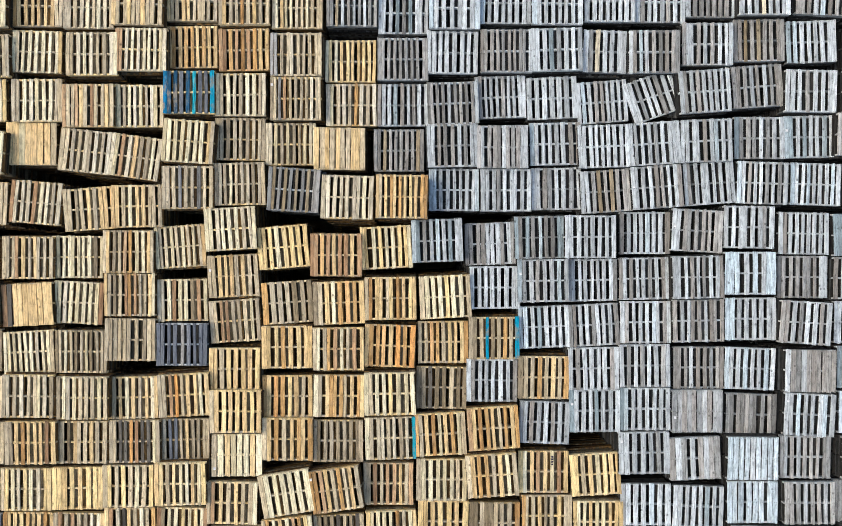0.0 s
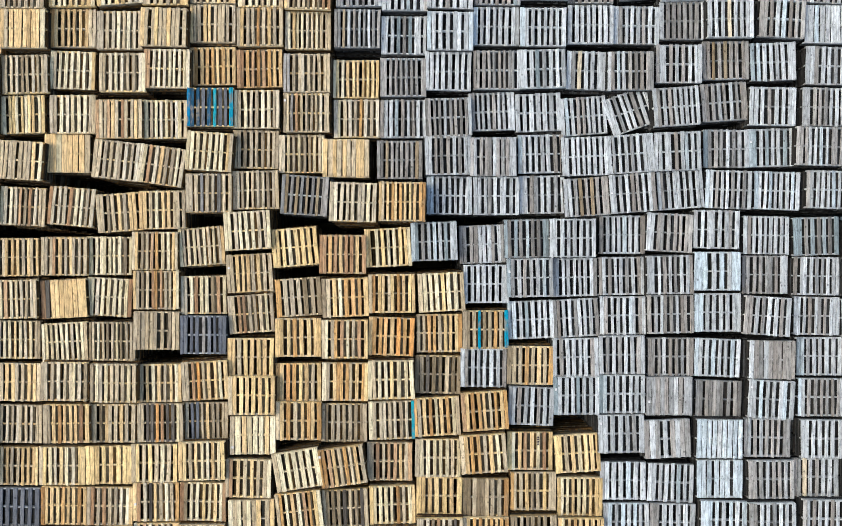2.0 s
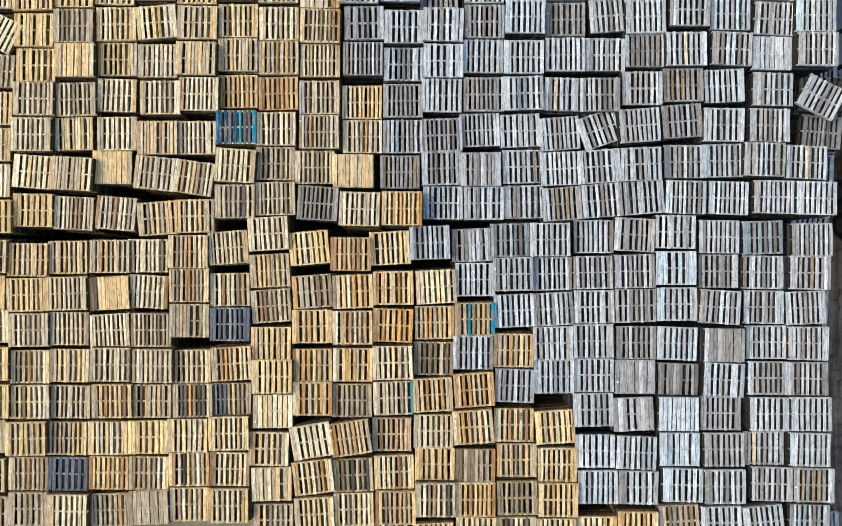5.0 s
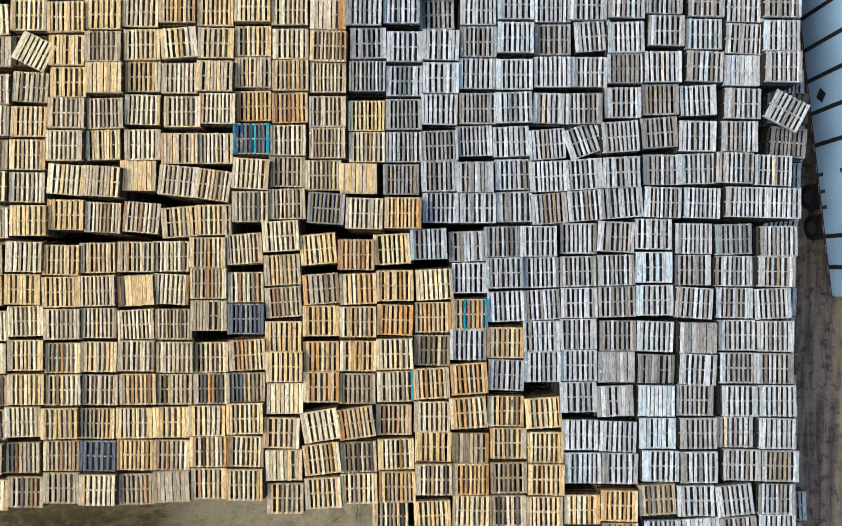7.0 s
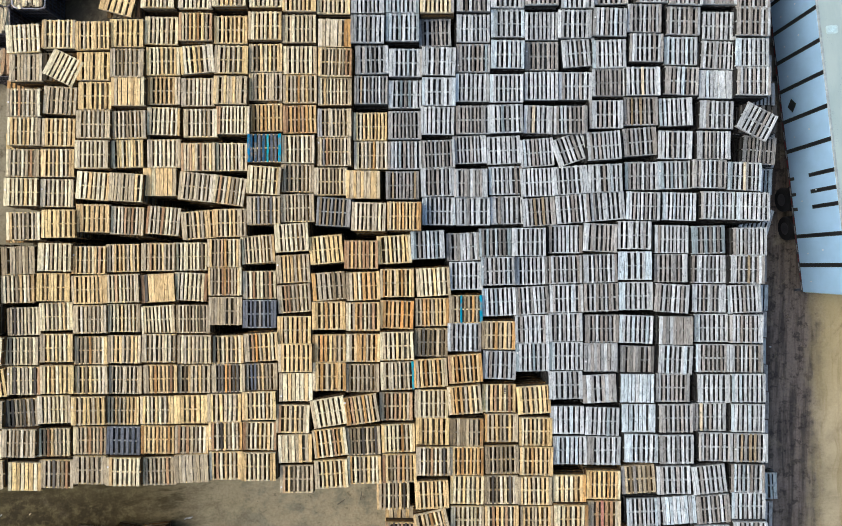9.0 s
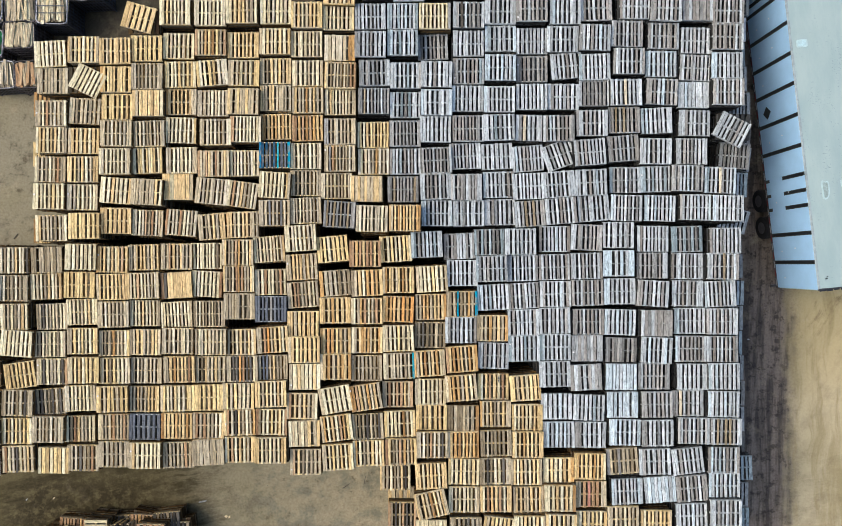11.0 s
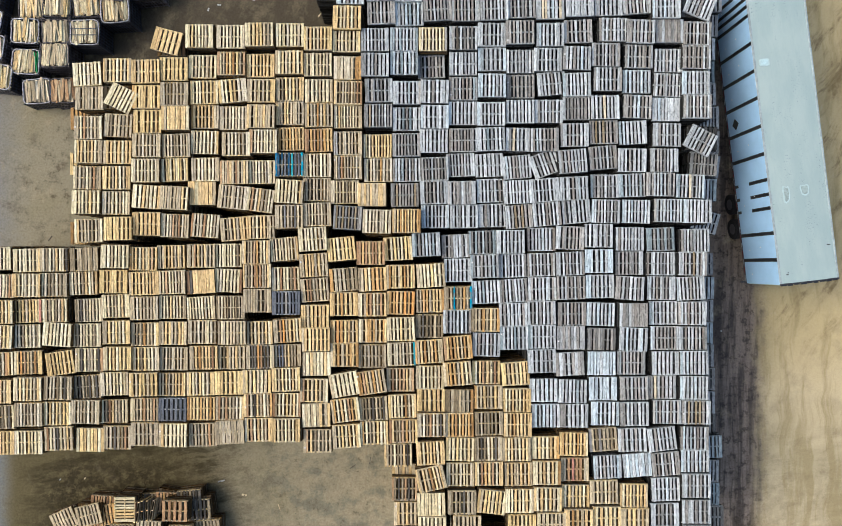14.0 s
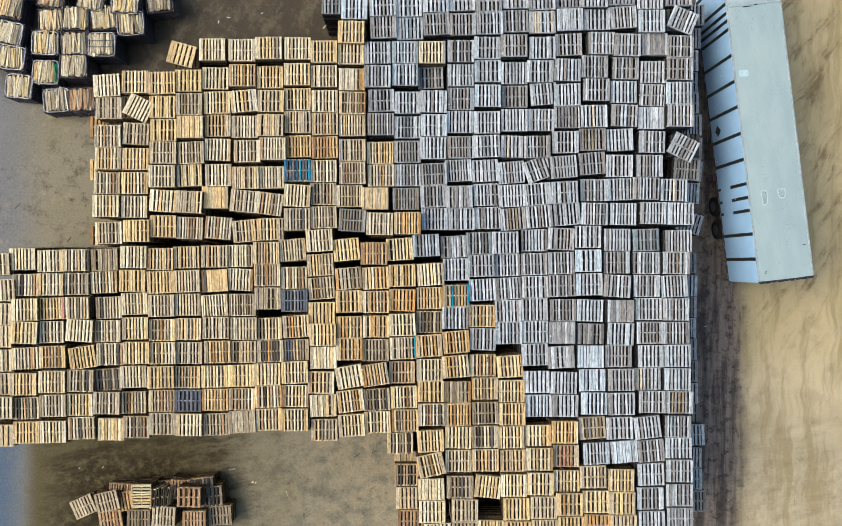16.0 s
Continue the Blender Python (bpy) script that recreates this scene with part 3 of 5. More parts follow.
row(4.75, [
    (-14.29, 4.48, 0.5, "NN.C.R.N.E.N.NC", 0.125), (-11.65, 3.7, -0, "NN.M.E.N.E.M.NN", 0.25), (-10.4, 3.73, 2.5, "DN.N.E.D.N.E.N.NM", 0.125),
    (-9.2, 3.9, -0.9, "CN.C.C.C.C.C.CY"), (-7.74, 3.79, 1.1, "NN.E.C.E.N.M.EC", 0.25), (-6.57, 3.92, 0.1, "RR.E.C.E.C.C.C.CE", 0.25), (-5.44, 4.08, 2.1, "TO.T.O.O.T.O.T.T"), (-4.19, 4.04, 2.1, "RR.O.R.O.R.O.T.T"),
    (-2.87, 3.87, 1.1, "FF.D.NE.N.M.N.NN", 0.25), (-1.59, 3.81, 1.1, "CY.C.T.Y.T.Y.Y.Y.Y"), (-0.32, 3.85, 1.1, "JF.J.F.J.F.J.J.FF", 0.125), (0.87, 4.03, 0.1, "LL.L.L.L.L.L.L", 0.125),
    (2.15, 4.05, 1.1, "FF.F.F.F.F.F.FF.L", 0.25), (3.36, 4.11, 2.6, "LL.L.S.G.L.L.L", 0.25), (4.63, 4.12, -0.9, "LF.E.L.L.LL.L", 0.125), (5.69, 4.1, 1.1, "GF.S.G.F.J.F.FF", 0.25),
    (7.01, 4.35, 1.1, "FLL.F.L.F.L.LL", 0.125), (11.08, 4.42, -0.5, "LLF.L.L.G.L.L"), (13.49, 4.46, -2.5, "J7", -1.5),
])
stack(12.49, 4.16, -26.5, "LL.L.L.G.F.L.L", 4.875, base=(12.64, 4.29, -2.5))
row(4.75, [
    (-15.24, 3.11, 1, "Y7", -1.25), (-14.25, 3.43, -0, "CY.T.C.Y.T.C.NM", 0.125), (-12.97, 3.41, -0, "NT.T.C.T.C.T.T", 0.125), (-9.1, 2.69, 1.1, "MM.C.E.C.C.C.NN", 0.125),
    (-5.41, 2.92, 1.1, "UU.U.W.U.Z.W.W.Z", 0.25), (-4.22, 2.92, 1.1, "CN.C.E.M.C.C.ME", 0.125), (-2.86, 2.82, 1.1, "MN.F.R.N.M.N.N.E.NN", 0.25), (-1.56, 2.75, 1.1, "EC.N.E.N.O.E.M.E"),
    (-0.3, 2.77, 1.1, "FL.L.S.F.L.F.L.L"), (0.9, 2.81, 3.1, "JF.J.J.L.J.F.J.FL", 0.125), (2.06, 3.01, 3.1, "LF.L.L.L.F.L.L.LL"), (3.31, 3.01, 3.1, "L.L.L.L.L.L.L"), (4.53, 2.94, 5.1, "LB.L.F.F.L.L.L.L"),
    (6.91, 3.18, 5.1, "LF.L.F.L.L.L.L.L", 0.25), (8.3, 3.39, 5.1, "FF.F.L.F.L.F.FF"), (9.53, 3.27, 0.1, "LL.L.F.L.L.LL", 0.125), (10.93, 3.28, -0, "GG.F.F.F.L.L.LL", 0.125),
    (12.92, 3.24, -3.5, "J8", -0.5), (13.56, 3.35, -5.5, "L8", -1.625),
])
stack(5.75, 3.09, 20.1, "LL.G.L.L.J.L.L", 4.75, base=(5.89, 3.16, 4.1))
row(4.75, [
    (-14.36, 2.29, -0, "CN.E.M.C.N.R.DN"), (-13, 2.29, 0.5, "TT.Y.N.T.C.N.TY", 0.125), (-11.69, 2.6, 0.5, "CE.C.C.E.C.C.EN", 0.25), (-10.54, 2.68, 2.5, "CC.Y:YC.Y:CY:Y.CY"),
    (-7.81, 2.56, 1.1, "RN:NR:TN.RN.NT:N", 0.25), (-6.67, 2.6, 1.1, "CC.M.C.E.C.M.EC.N", 0.125), (-5.4, 1.75, -2.9, "CC.C.C.C.C.C.YN", 0.25), (-4.24, 1.87, 0.1, "NM.D.M.M.D.N.NM"),
    (-3.01, 1.77, 1.1, "EE.C.M.C.M.N.C.EC"), (0.91, 1.77, 2.1, "LL.F.J.F.L.F.LL", 0.25), (2.1, 1.76, 1.1, "FL.F:FJ:LF:F:FLL", 0.25), (3.38, 1.88, 2.6, "SG.L.L.G.L.F.F", 0.125),
    (4.52, 1.82, 3.1, "LL.L.L.L.L.L.L.L", 0.25), (5.74, 1.91, 5.1, "LG.L.L.G.L.LLL", 0.25), (6.98, 2, 3.1, "LL.LL.F.LS.L.L", 0.25), (8.37, 2.14, 1.1, "SF.F.F.L.F.G.L"), (9.57, 2.19, 2.1, "SS.L.S.L.L.S.L"),
    (10.72, 2.21, -0.5, "FF.FL.L.B.L.FF.F", 0.25), (12.06, 2.16, -1.5, "SS.G.L.EF.L.L.B", 0.125), (13.38, 2.22, -1.5, "S8", -1.5),
])
row(4.75, [
    (-14.35, 1.21, -0, "CC.C.C.C.Y.C.C", 0.125), (-13.07, 1.2, -0, "EE.M.C.C.N.C.CN"), (-11.69, 1.47, -3.5, "CC.C.T.C.C.C.T", 0.125), (-10.43, 1.42, -2.5, "NN:N:NN.N:NM:T.C", 0.25),
    (-9.3, 1.66, 0.1, "TTCTTT:TN"), (-7.93, 1.49, -4.9, "NN.M.N.EM.E.M.E", 0.125), (-6.72, 1.37, -6.9, "EC.R.E.T.M.D.C.E", 0.125), (-4.19, 0.77, 2.1, "ME.M.C.N.M.E.M.MN", 0.125),
    (-1.8, 1.66, 0.6, "TNTN:TN:NTTN", 0.125), (-0.38, 1.67, 1.1, "JJ.D.F.J.J.F.J.DJ"), (0.97, 0.74, 0.6, "BB.L.L.L.L.L.LB"), (3.46, 0.81, 2.1, "GG.FG.L.L.G.L"),
    (4.63, 0.76, 5.1, "LL.F.D.F.D.F.FF", 0.125), (5.81, 0.87, 5.1, "LL.G.L.F.F.L.LF", 0.25), (7.11, 1, 5.1, "LF.L.LL.L.L.LL", 0.125), (8.4, 1.03, -0.9, "BL.F.L.L.F.L.F.L", 0.125),
    (9.76, 1.04, -0.9, "BL.L.B.L.L.L.B.L"), (11.16, 1.1, -0.5, "FL.L.L.L.B.L.L.B"), (12.39, 1.07, -0.5, "BL.L.L.L.L.L.L", 0.125), (14.02, 0.86, -15.5, "L7", -2.625),
])
row(4.75, [
    (-15.18, -0.09, 1, "O6", -1.25), (-14.13, -0.05, 1.5, "CT.M.N.M.D.E.NC", 0.25), (-12.85, 0.06, 1.5, "YY:Y.Y:Y.Y.Y.Y", 0.25), (-11.67, 0.28, -0, "TT.Y.T.T.T.T", 0.125),
    (-10.47, 0.22, -1.5, "CE.C.E.R.D.R.E.NN"), (-9.09, 0.23, -3.9, "RE.E.E.R.C.C.N.E", 0.125), (-7.8, 0.1, 5.1, "NN.D.N.T.M.TT.O", 0.125), (-6.66, 0.19, 2.1, "TT.N.C.T.T.NN.N", 0.125),
    (-5.4, 0.65, 1.1, "MM.N.J.M.M.J.N.N", 0.25), (-4.36, -0.32, 4.6, "CC.E.C.C.C.N.EC", 0.25), (-2.81, 0.61, -2.9, "FD.J.D.F.D.J.D.FF", 0.5), (-1.55, 0.46, -0.9, "EE.E.E.E.ME.C.E", 0.5),
    (-0.28, 0.5, 0.6, "TN.T.OT.O.T.Y.T.OO", 0.5), (2.22, 0.74, 1.1, "LL.LF.L.LL.L.L", 0.125), (5.63, -0.22, 1.1, "F.L.L.L.S.L.L.F"), (6.85, -0.15, -1.9, "LL.FF.F.F.F.FF", 0.125),
    (8.1, -0.04, 0.1, "G.L.LL.L.LF.L", 0.125), (9.49, -0.16, 0.1, "LF.L.L.L.L.L.L.L"), (10.83, -0.16, 2.5, "SS.J.S.J.S.J.S"), (12.35, -0.2, 1, "FL.L.F.L.L.L.L.L"),
])
row(4.75, [
    (-12.97, -1.16, -0.5, "CC.C.N.C.C.C.C", 0.25), (-11.79, -1.25, -0, "OT.T.C.T.CT.R.T", 0.125), (-10.62, -1.15, 1.5, "NN.NT.T.T.N.TN.T"), (-9.26, -1.1, 0.6, "NN.NR.T.N.TN.N.N", 0.125),
    (-8.12, -1.06, 1.1, "CC.C.CC.C.C.C.D.C"), (-6.84, -0.91, 1.1, "NT.D.N.R.O.C.C.TN", 0.125), (-5.64, -0.76, 5.1, "CN.N.C.N.C.N.C.NT"), (-3.12, -0.73, 6.1, "YY.Y.C.Y.Y.Y.Y", 0.125),
    (-1.83, -0.9, 0.6, "RR.O.R.T.R.R.T.R", 0.25), (-0.64, -0.69, 4.1, "YY.C.Y.C.C.Y.YC", 0.125), (0.58, -0.51, 3.1, "SS.J.L.S.L.S.LL", 0.25), (1.88, -0.55, 3.1, "FF.F:FL:L:LF.LF"),
    (3.06, -0.38, 2.1, "SJ.S.J.S.J.J.SS", 0.125), (4.24, -0.35, 1.1, "LL.L.L.L.L.L.L", 0.25), (6.83, -1.27, 2.1, "LL.L.F.L.F.L.LF", 0.25), (8.08, -1.15, 1.1, "BBB.L.B.LBB", 0.25),
    (9.48, -1.22, 0.6, "JF.F.F.FF.F.LL"), (10.86, -1.23, -0, "F.LL.L.G.G.L.LL"), (12.15, -1.22, -0, "LL.F.L.D.L.FLF", 0.25), (13.42, -1.2, 0.5, "J7", -1.875),
])
row(4.75, [
    (-19.41, -1.56, 3.5, "CC.C.C.N.C.C.NN", 0.125), (-18.29, -1.3, 1.5, "CC.C.Y.C.C.C.CC"), (-16.96, -1.37, 2, "CC.C.CC.C.C.CT"), (-15.71, -1.33, 1, "NE.D.C.E.T.C.E.K", 0.125),
    (-14.38, -1.3, 2.5, "DD.DN:DD:ND:DN", 0.125), (-13.07, -2.26, 0.5, "YY.Y.YY:Y.Y.YY", 0.125), (-9.24, -2.23, 4.1, "RK:TTTTTTTT", 0.125),
    (-8.09, -2.17, -1.9, "CC.E.C.C.C.C.CR"), (-6.79, -1.95, 1.1, "TN.D.N.RO.R.N.N.TC", 0.125), (-5.57, -2.06, 2.1, "EE.C.R.C.C.D.R.C"), (-4.34, -1.45, 4.1, "NN.T.T.T.N.T.N.N"),
    (-3.02, -2.07, 5.1, "O.E.M.E.D.M.D"), (-1.74, -2.04, 3.1, "DN.T.C.O.A.O.T", 0.25), (-0.51, -1.91, 1.6, "NO.YT.NY.O.T.YT", 0.25),
    (0.8, -1.85, 4.1, "NC.C.C.Y.C.C.N", 0.25), (2, -1.61, 1.1, "L.L.L.L.L.L.LL", 0.125), (3.14, -1.42, 2.1, "SG.G.F.G.G.S.G", 0.25), (4.37, -1.39, 2.1, "FL.L.L.L.L.L.LJ"),
    (5.63, -1.33, 2.1, "FL.F.L.L.F.L.FL"), (8.17, -2.25, 1.1, "BB.L.L.L.L.LL", 0.125),
])
row(4.75, [
    (-19.17, -2.76, 3.5, "CC.Y.C.N.C.N", 0.125), (-18.13, -2.51, 0.5, "MM.E.K.E.C.N.R.N"), (-16.82, -2.46, 0.5, "TT.C.C.E.C.C.CT", 0.25), (-15.71, -2.43, 0.5, "TC.E.D.M.E.M.DM", 0.125),
    (-14.46, -2.35, 2.5, "NC.N.C.D.T.C.N.T"), (-11.72, -2.32, 2, "NT.Y.T.T.T.Y.TT", 0.25), (-10.5, -2.26, 2.5, "TN.C.R.C.C.E.N.EN", 0.25), (-6.76, -3.03, 0.6, "MM:MN:NM.N.M:NN", 0.125),
    (-4.28, -2.54, 5.1, "MN.R.R.M.D.N.C.M"), (-0.51, -3.06, -0.9, "TO.O.A.T.A.O.A", 0.125), (0.78, -2.96, 1.6, "N.N.A.O.N.Y.T.YO"), (2, -2.83, 1.1, "MD.N.Z.D.N.O.N.Z", 0.125),
    (3.22, -2.55, 3.1, "SB.L.S.L.L.L.L"), (4.43, -2.48, 4.1, "FF.L.L.FL.L.L.F"), (5.69, -2.39, 1.6, "LF.L.L.L.BL.FL"), (6.92, -2.32, 2.1, "F.G.LF.F.L.FF.F", 0.125),
    (9.43, -2.31, -2.9, "FF.L.F.L.L.F.L", 0.25), (10.89, -2.3, -0, "LL.L.F.LF.F.LLL"), (12.17, -2.3, 3.5, "SL.L.L.F.L.L.LL"), (13.42, -2.32, -0.5, "S7", -1.75),
])
row(4.75, [
    (-18.01, -3.64, 1.5, "CC.C.C.C.T.C.YC", 0.25), (-16.96, -3.6, 2.5, "TY.Y.Y.N.Y.Y.YC"), (-15.71, -3.55, 1.5, "H.CN.M.C.D.M.T.C", 0.125), (-14.2, -3.53, 2.5, "DM.K.E.N.C.N.C.CN"),
    (-13.02, -3.34, 2.5, "CC.N.C.N.C.T.CC"), (-11.72, -3.41, 1.5, "NN.E.N.D.N.M.NM", 0.125), (-10.53, -3.36, 1, "NC.C.C.T.C.E.C.ND"), (-9.26, -3.39, 4.1, "CC.C.C.C.C.E.C.CN"),
    (-7.93, -3.34, 1.1, "DN.C.N.D.N.C.D.M.DD", 0.125), (-5.51, -3.12, 1.1, "WW.W.W.F.W.W.WW", 0.125), (-2.98, -3.14, 2.1, "TY.Y.O.T.Y.TY", 0.125), (-1.73, -3.14, 1.1, "NC.DO.R.C.N.R.T", 0.25),
    (4.42, -3.52, 2.1, "L.F.L.L.L.L.FL", 0.125), (5.65, -3.43, 1.6, "L.F.L.F.L.L.FL", 0.125), (6.99, -3.47, 1.1, "FF.F.L.F.F.G.FF"), (8.25, -3.47, -0.9, "BL.L.B.L.L.B.L"),
    (9.65, -3.48, 0.1, "LFF:LFFF:FFF", 0.125), (10.98, -3.38, 1, "SS.G.L.G.L.G.L"), (12.2, -3.38, 0.5, "FL.L.F.G.F.L.LL", 0.125), (13.46, -3.39, 0.5, "J7", -1.875),
])
row(4.75, [
    (-19.4, -3.87, -1.5, "NN.D.N.C.N.N"), (-12.92, -4.48, 1.5, "MM.Y.C.Y.C.C.YT", 0.125), (-10.5, -4.5, 0.5, "DN.T.TM.N.T.TN"), (-9.12, -4.41, 0.6, "ME.M.E.N.NC.E.D", 0.25),
    (-7.83, -4.43, 0.6, "D.CM.C.N.N.N.C.N", 0.25), (-6.72, -4.45, 2.1, "TN.T.C.T.N.T.CT"), (-5.4, -4.31, 4.1, "NM.R.A.N.T.T.C.T", 0.25), (-4.24, -3.69, 1.1, "TT.N.Y.T.Y.T.Y", 0.125),
    (-2.98, -4.35, 1.1, "OT.A.O.Y.T.N.Y"), (-1.71, -4.29, 0.6, "CN.TOO.ON.T.OY", 0.125), (-0.48, -4.19, 2.1, "CN.C.C.Y.C.C.C", 0.25), (0.77, -4.07, 0.1, "DD.K.D.D.N.D.D"),
    (1.97, -3.85, 0.6, "LF.L.L.L.L.L.F", 0.125), (3.21, -3.76, 0.1, "DN.N.O.N.T.N.O", 0.125), (5.67, -4.47, 1.1, "SS.L.L.L.L.L.L", 0.125),
    (6.93, -4.5, 1.1, "GGFGF:GGF:GG", 0.125), (9.65, -4.54, -1.9, "LL.B.L.L.LB.L", 0.125), (11.04, -4.48, 0.5, "BL.F.F.F.F.F.FL"), (12.28, -4.48, 0.5, "LL.F.L.L.F.L.FF"),
    (13.44, -4.46, 0.5, "S8", -1.875),
])
row(4.75, [
    (-19.3, -4.91, 0.5, "NR.N.D.N.C.T", 0.125), (-18.02, -4.71, -1.5, "YY.Y.Y.C.Y.YC", 0.25), (-16.93, -4.7, 1.5, "EE.E.M.C.E.E.MC"), (-15.45, -4.59, -3.5, "CC.C.C.C.C.C.C", 0.25),
    (-14.26, -4.63, 1.5, "N.D.C.N.C.C.D.CN"), (-11.73, -4.56, 1, "NN.D.N.O.N.N.CY"), (-9.04, -5.52, 1.6, "MM.T.O.T.T.T.R.T", 0.25), (-6.61, -5.48, 1.6, "NN.K.K.A.R.K.K.CM", 0.125),
    (-5.46, -5.45, 2.1, "NE.W.W.M.T.M.M.NN"), (-4.16, -4.68, 1.1, "NT.Y.T.Y.T.Y.T", 0.25), (-2.93, -5.36, 1.1, "NT.O.N.T.OT.O", 0.125), (-1.73, -5.41, 1.1, "MD.D.M.D.M.D.DM"),
    (-0.45, -5.29, 2.6, "CN.EE.N.E.D.E.Z", 0.125), (0.75, -5.17, 4.1, "ON.T.O.C.T.O.CN", 0.125), (2.01, -4.97, 5.1, "RT.O.O.T.N.O.TO", 0.25),
    (3.25, -4.84, -1.4, "GL.F.G.L.F.L.G", 0.125), (4.45, -4.54, 1.6, "SL.L.L.S.L.L.L", 0.125), (8.29, -4.59, -0.9, "FJ.FJFFJ.F.FJ"), (12.24, -5.51, 1, "SL.B.L.G.L.L.L", 0.25),
    (13.3, -5.44, 0.5, "G7", -1.5),
])
row(4.75, [
    (-19.35, -6.05, 1.5, "NN.E.N.C.N.C"), (-18.12, -5.94, 2.5, "YC.E.N.C.E.RO.C"), (-16.84, -5.86, 2.5, "CT.A.R.T.N.O.YY"), (-15.36, -5.85, 8.5, "YY.Y.Y.Y.T.Y.Y", 0.125),
    (-14.09, -5.69, 1.5, "NC.K.C.M.N.C.K.R", 0.125), (-12.8, -5.6, 1.5, "NC.Y.Y.C.Y.Y.YY", 0.25), (-11.64, -5.62, 1.5, "TN.Y.D.Y.C.C.EN", 0.125),
    (-10.44, -5.62, -0, "MM.E.M.EN.N.E.NN"), (-7.88, -5.52, 1.1, "DN.D.TN.N.T.N.N", 0.125), (-4.14, -5.76, 1.1, "N:C:T:C:C:C:T:C", 0.125),
    (-0.49, -6.43, 1.1, "MD.R.N.R.R.T.NR"), (0.8, -6.31, 1.1, "NC.C.C.C.C.N.C"), (2, -6.1, 5.1, "NT.O.O.M.T.C.N", 0.25), (4.54, -6.11, 4.6, "YY.N.T.C.Y.T.Y"),
    (5.67, -5.53, 2.1, "LL.L.L.L.F.L", 0.125), (6.9, -5.64, 3.1, "FLF.L.FLFF", 0.125), (8.23, -5.58, 0.1, "BB:B:B:L:B:B:B:B", 0.25), (9.56, -5.56, 0.1, "FL.F.L.F.F.F.JF", 0.125),
    (11.07, -5.56, 0.5, "LL.L.L.L.L.LL", 0.125),
])
stack(3.27, -6.07, 0.6, "YC.T.R.T.C.R.Y", 4.75, marks=(0.18, 0.37))
row(4.75, [
    (-16.7, -6.98, 0.5, "CN.T.C.T.C.N.TC", 0.25), (-15.38, -6.92, -0.5, "DM.E.M.D.E.K.ND", 0.25), (-14.24, -6.89, 4.5, "KD.K.N.D.K.N.K.D"), (-13.04, -6.75, 2.5, "EE.C.E.C.C.C.CN"),
    (-11.66, -6.72, 2, "YY.N.Y.Y.N.Y.Y", 0.25), (-10.53, -6.75, 0.5, "TN.N.T.M.N.T.T.TY"), (-9.2, -6.68, 1.1, "NY.C.E.Y.C.E.YY", 0.125), (-7.96, -6.63, 1.1, "YYY.Y.T.Y.YY", 0.125),
    (-6.75, -6.56, 1.1, "NY.N.Y.N.C.N.Y", 0.125), (-5.45, -6.44, 2.1, "TY.N.T.C.C.T.CY", 0.25), (-4.24, -6.92, -0, "NR.T.N.T.N.NC", 0.125),
    (-2.91, -6.62, 10.1, "NC.C.C.C.C.C", 0.25), (-1.73, -6.51, 9.1, "OO.R.T.N.O.N.T.N", 0.25), (5.78, -6.82, 1.1, "GL.L.L.B.L.L"), (7.05, -6.85, -0.9, "LL.G.L.L.S.L.L"),
    (8.38, -6.72, 1.1, "BB:B.B:B:B.BB"), (9.69, -6.67, 1.5, "FF.F.L.F.F.G.F", 0.125), (10.95, -6.63, 1, "FF.E.L.F.L.L.L"), (12.3, -6.62, -0, "BL.L.L.B.L.L.L", 0.125),
    (13.36, -6.52, 0.5, "J8", -1.5),
])
row(4.75, [
    (-19.39, -7.16, 2.5, "NN.E.N.D.N.N"), (-18.02, -7.1, 0.5, "NT.T.Y.T.T.N.TT", 0.25), (-11.7, -7.86, 1, "CN.D.N.R.N.N.R.D"), (-10.47, -7.85, -0, "WW.W.W.W.W.W"),
    (-9.21, -7.79, 0.5, "OT.T.Y.O.T.T.O.T"), (-7.91, -7.73, 0.5, "MR.M.R.N.M.E.CT", 0.125), (-6.68, -7.59, 1.5, "TR.E.K.T.N.C.N.O", 0.125),
    (-5.43, -7.56, -0, "RD.C.C.Y.C.T.CR", 0.125), (-2.86, -7.76, 7.5, "NO.C.T.C.R.O.YC", 0.125), (-1.65, -7.71, 3.5, "ND.D.D.K.N.D.KN"), (-0.39, -7.59, 2.5, "YC.C.C.C.O.N.CT"),
    (0.86, -7.33, 0.5, "YY.T.Y.Y.T.Y"), (2.11, -7.34, 0.5, "DD:NDDN:D.N.O"), (3.38, -7.15, 1, "ON.N.T.D.N.Y.NN"), (4.63, -7.27, 0.5, "YC.C.T.C.C.T.YY"), (8.44, -7.78, -0, "BBB.B.L.B.L.B", 0.125),
    (9.67, -7.76, 1.5, "FF.L.L.G.L.L.L", 0.25), (11.09, -7.65, -0, "FL.F.L.L.F.L.FL", 0.25), (12.35, -7.66, -0, "FL.D.F.D.D.F.LL", 0.25), (13.49, -7.66, 0.5, "G7", -1.75),
])
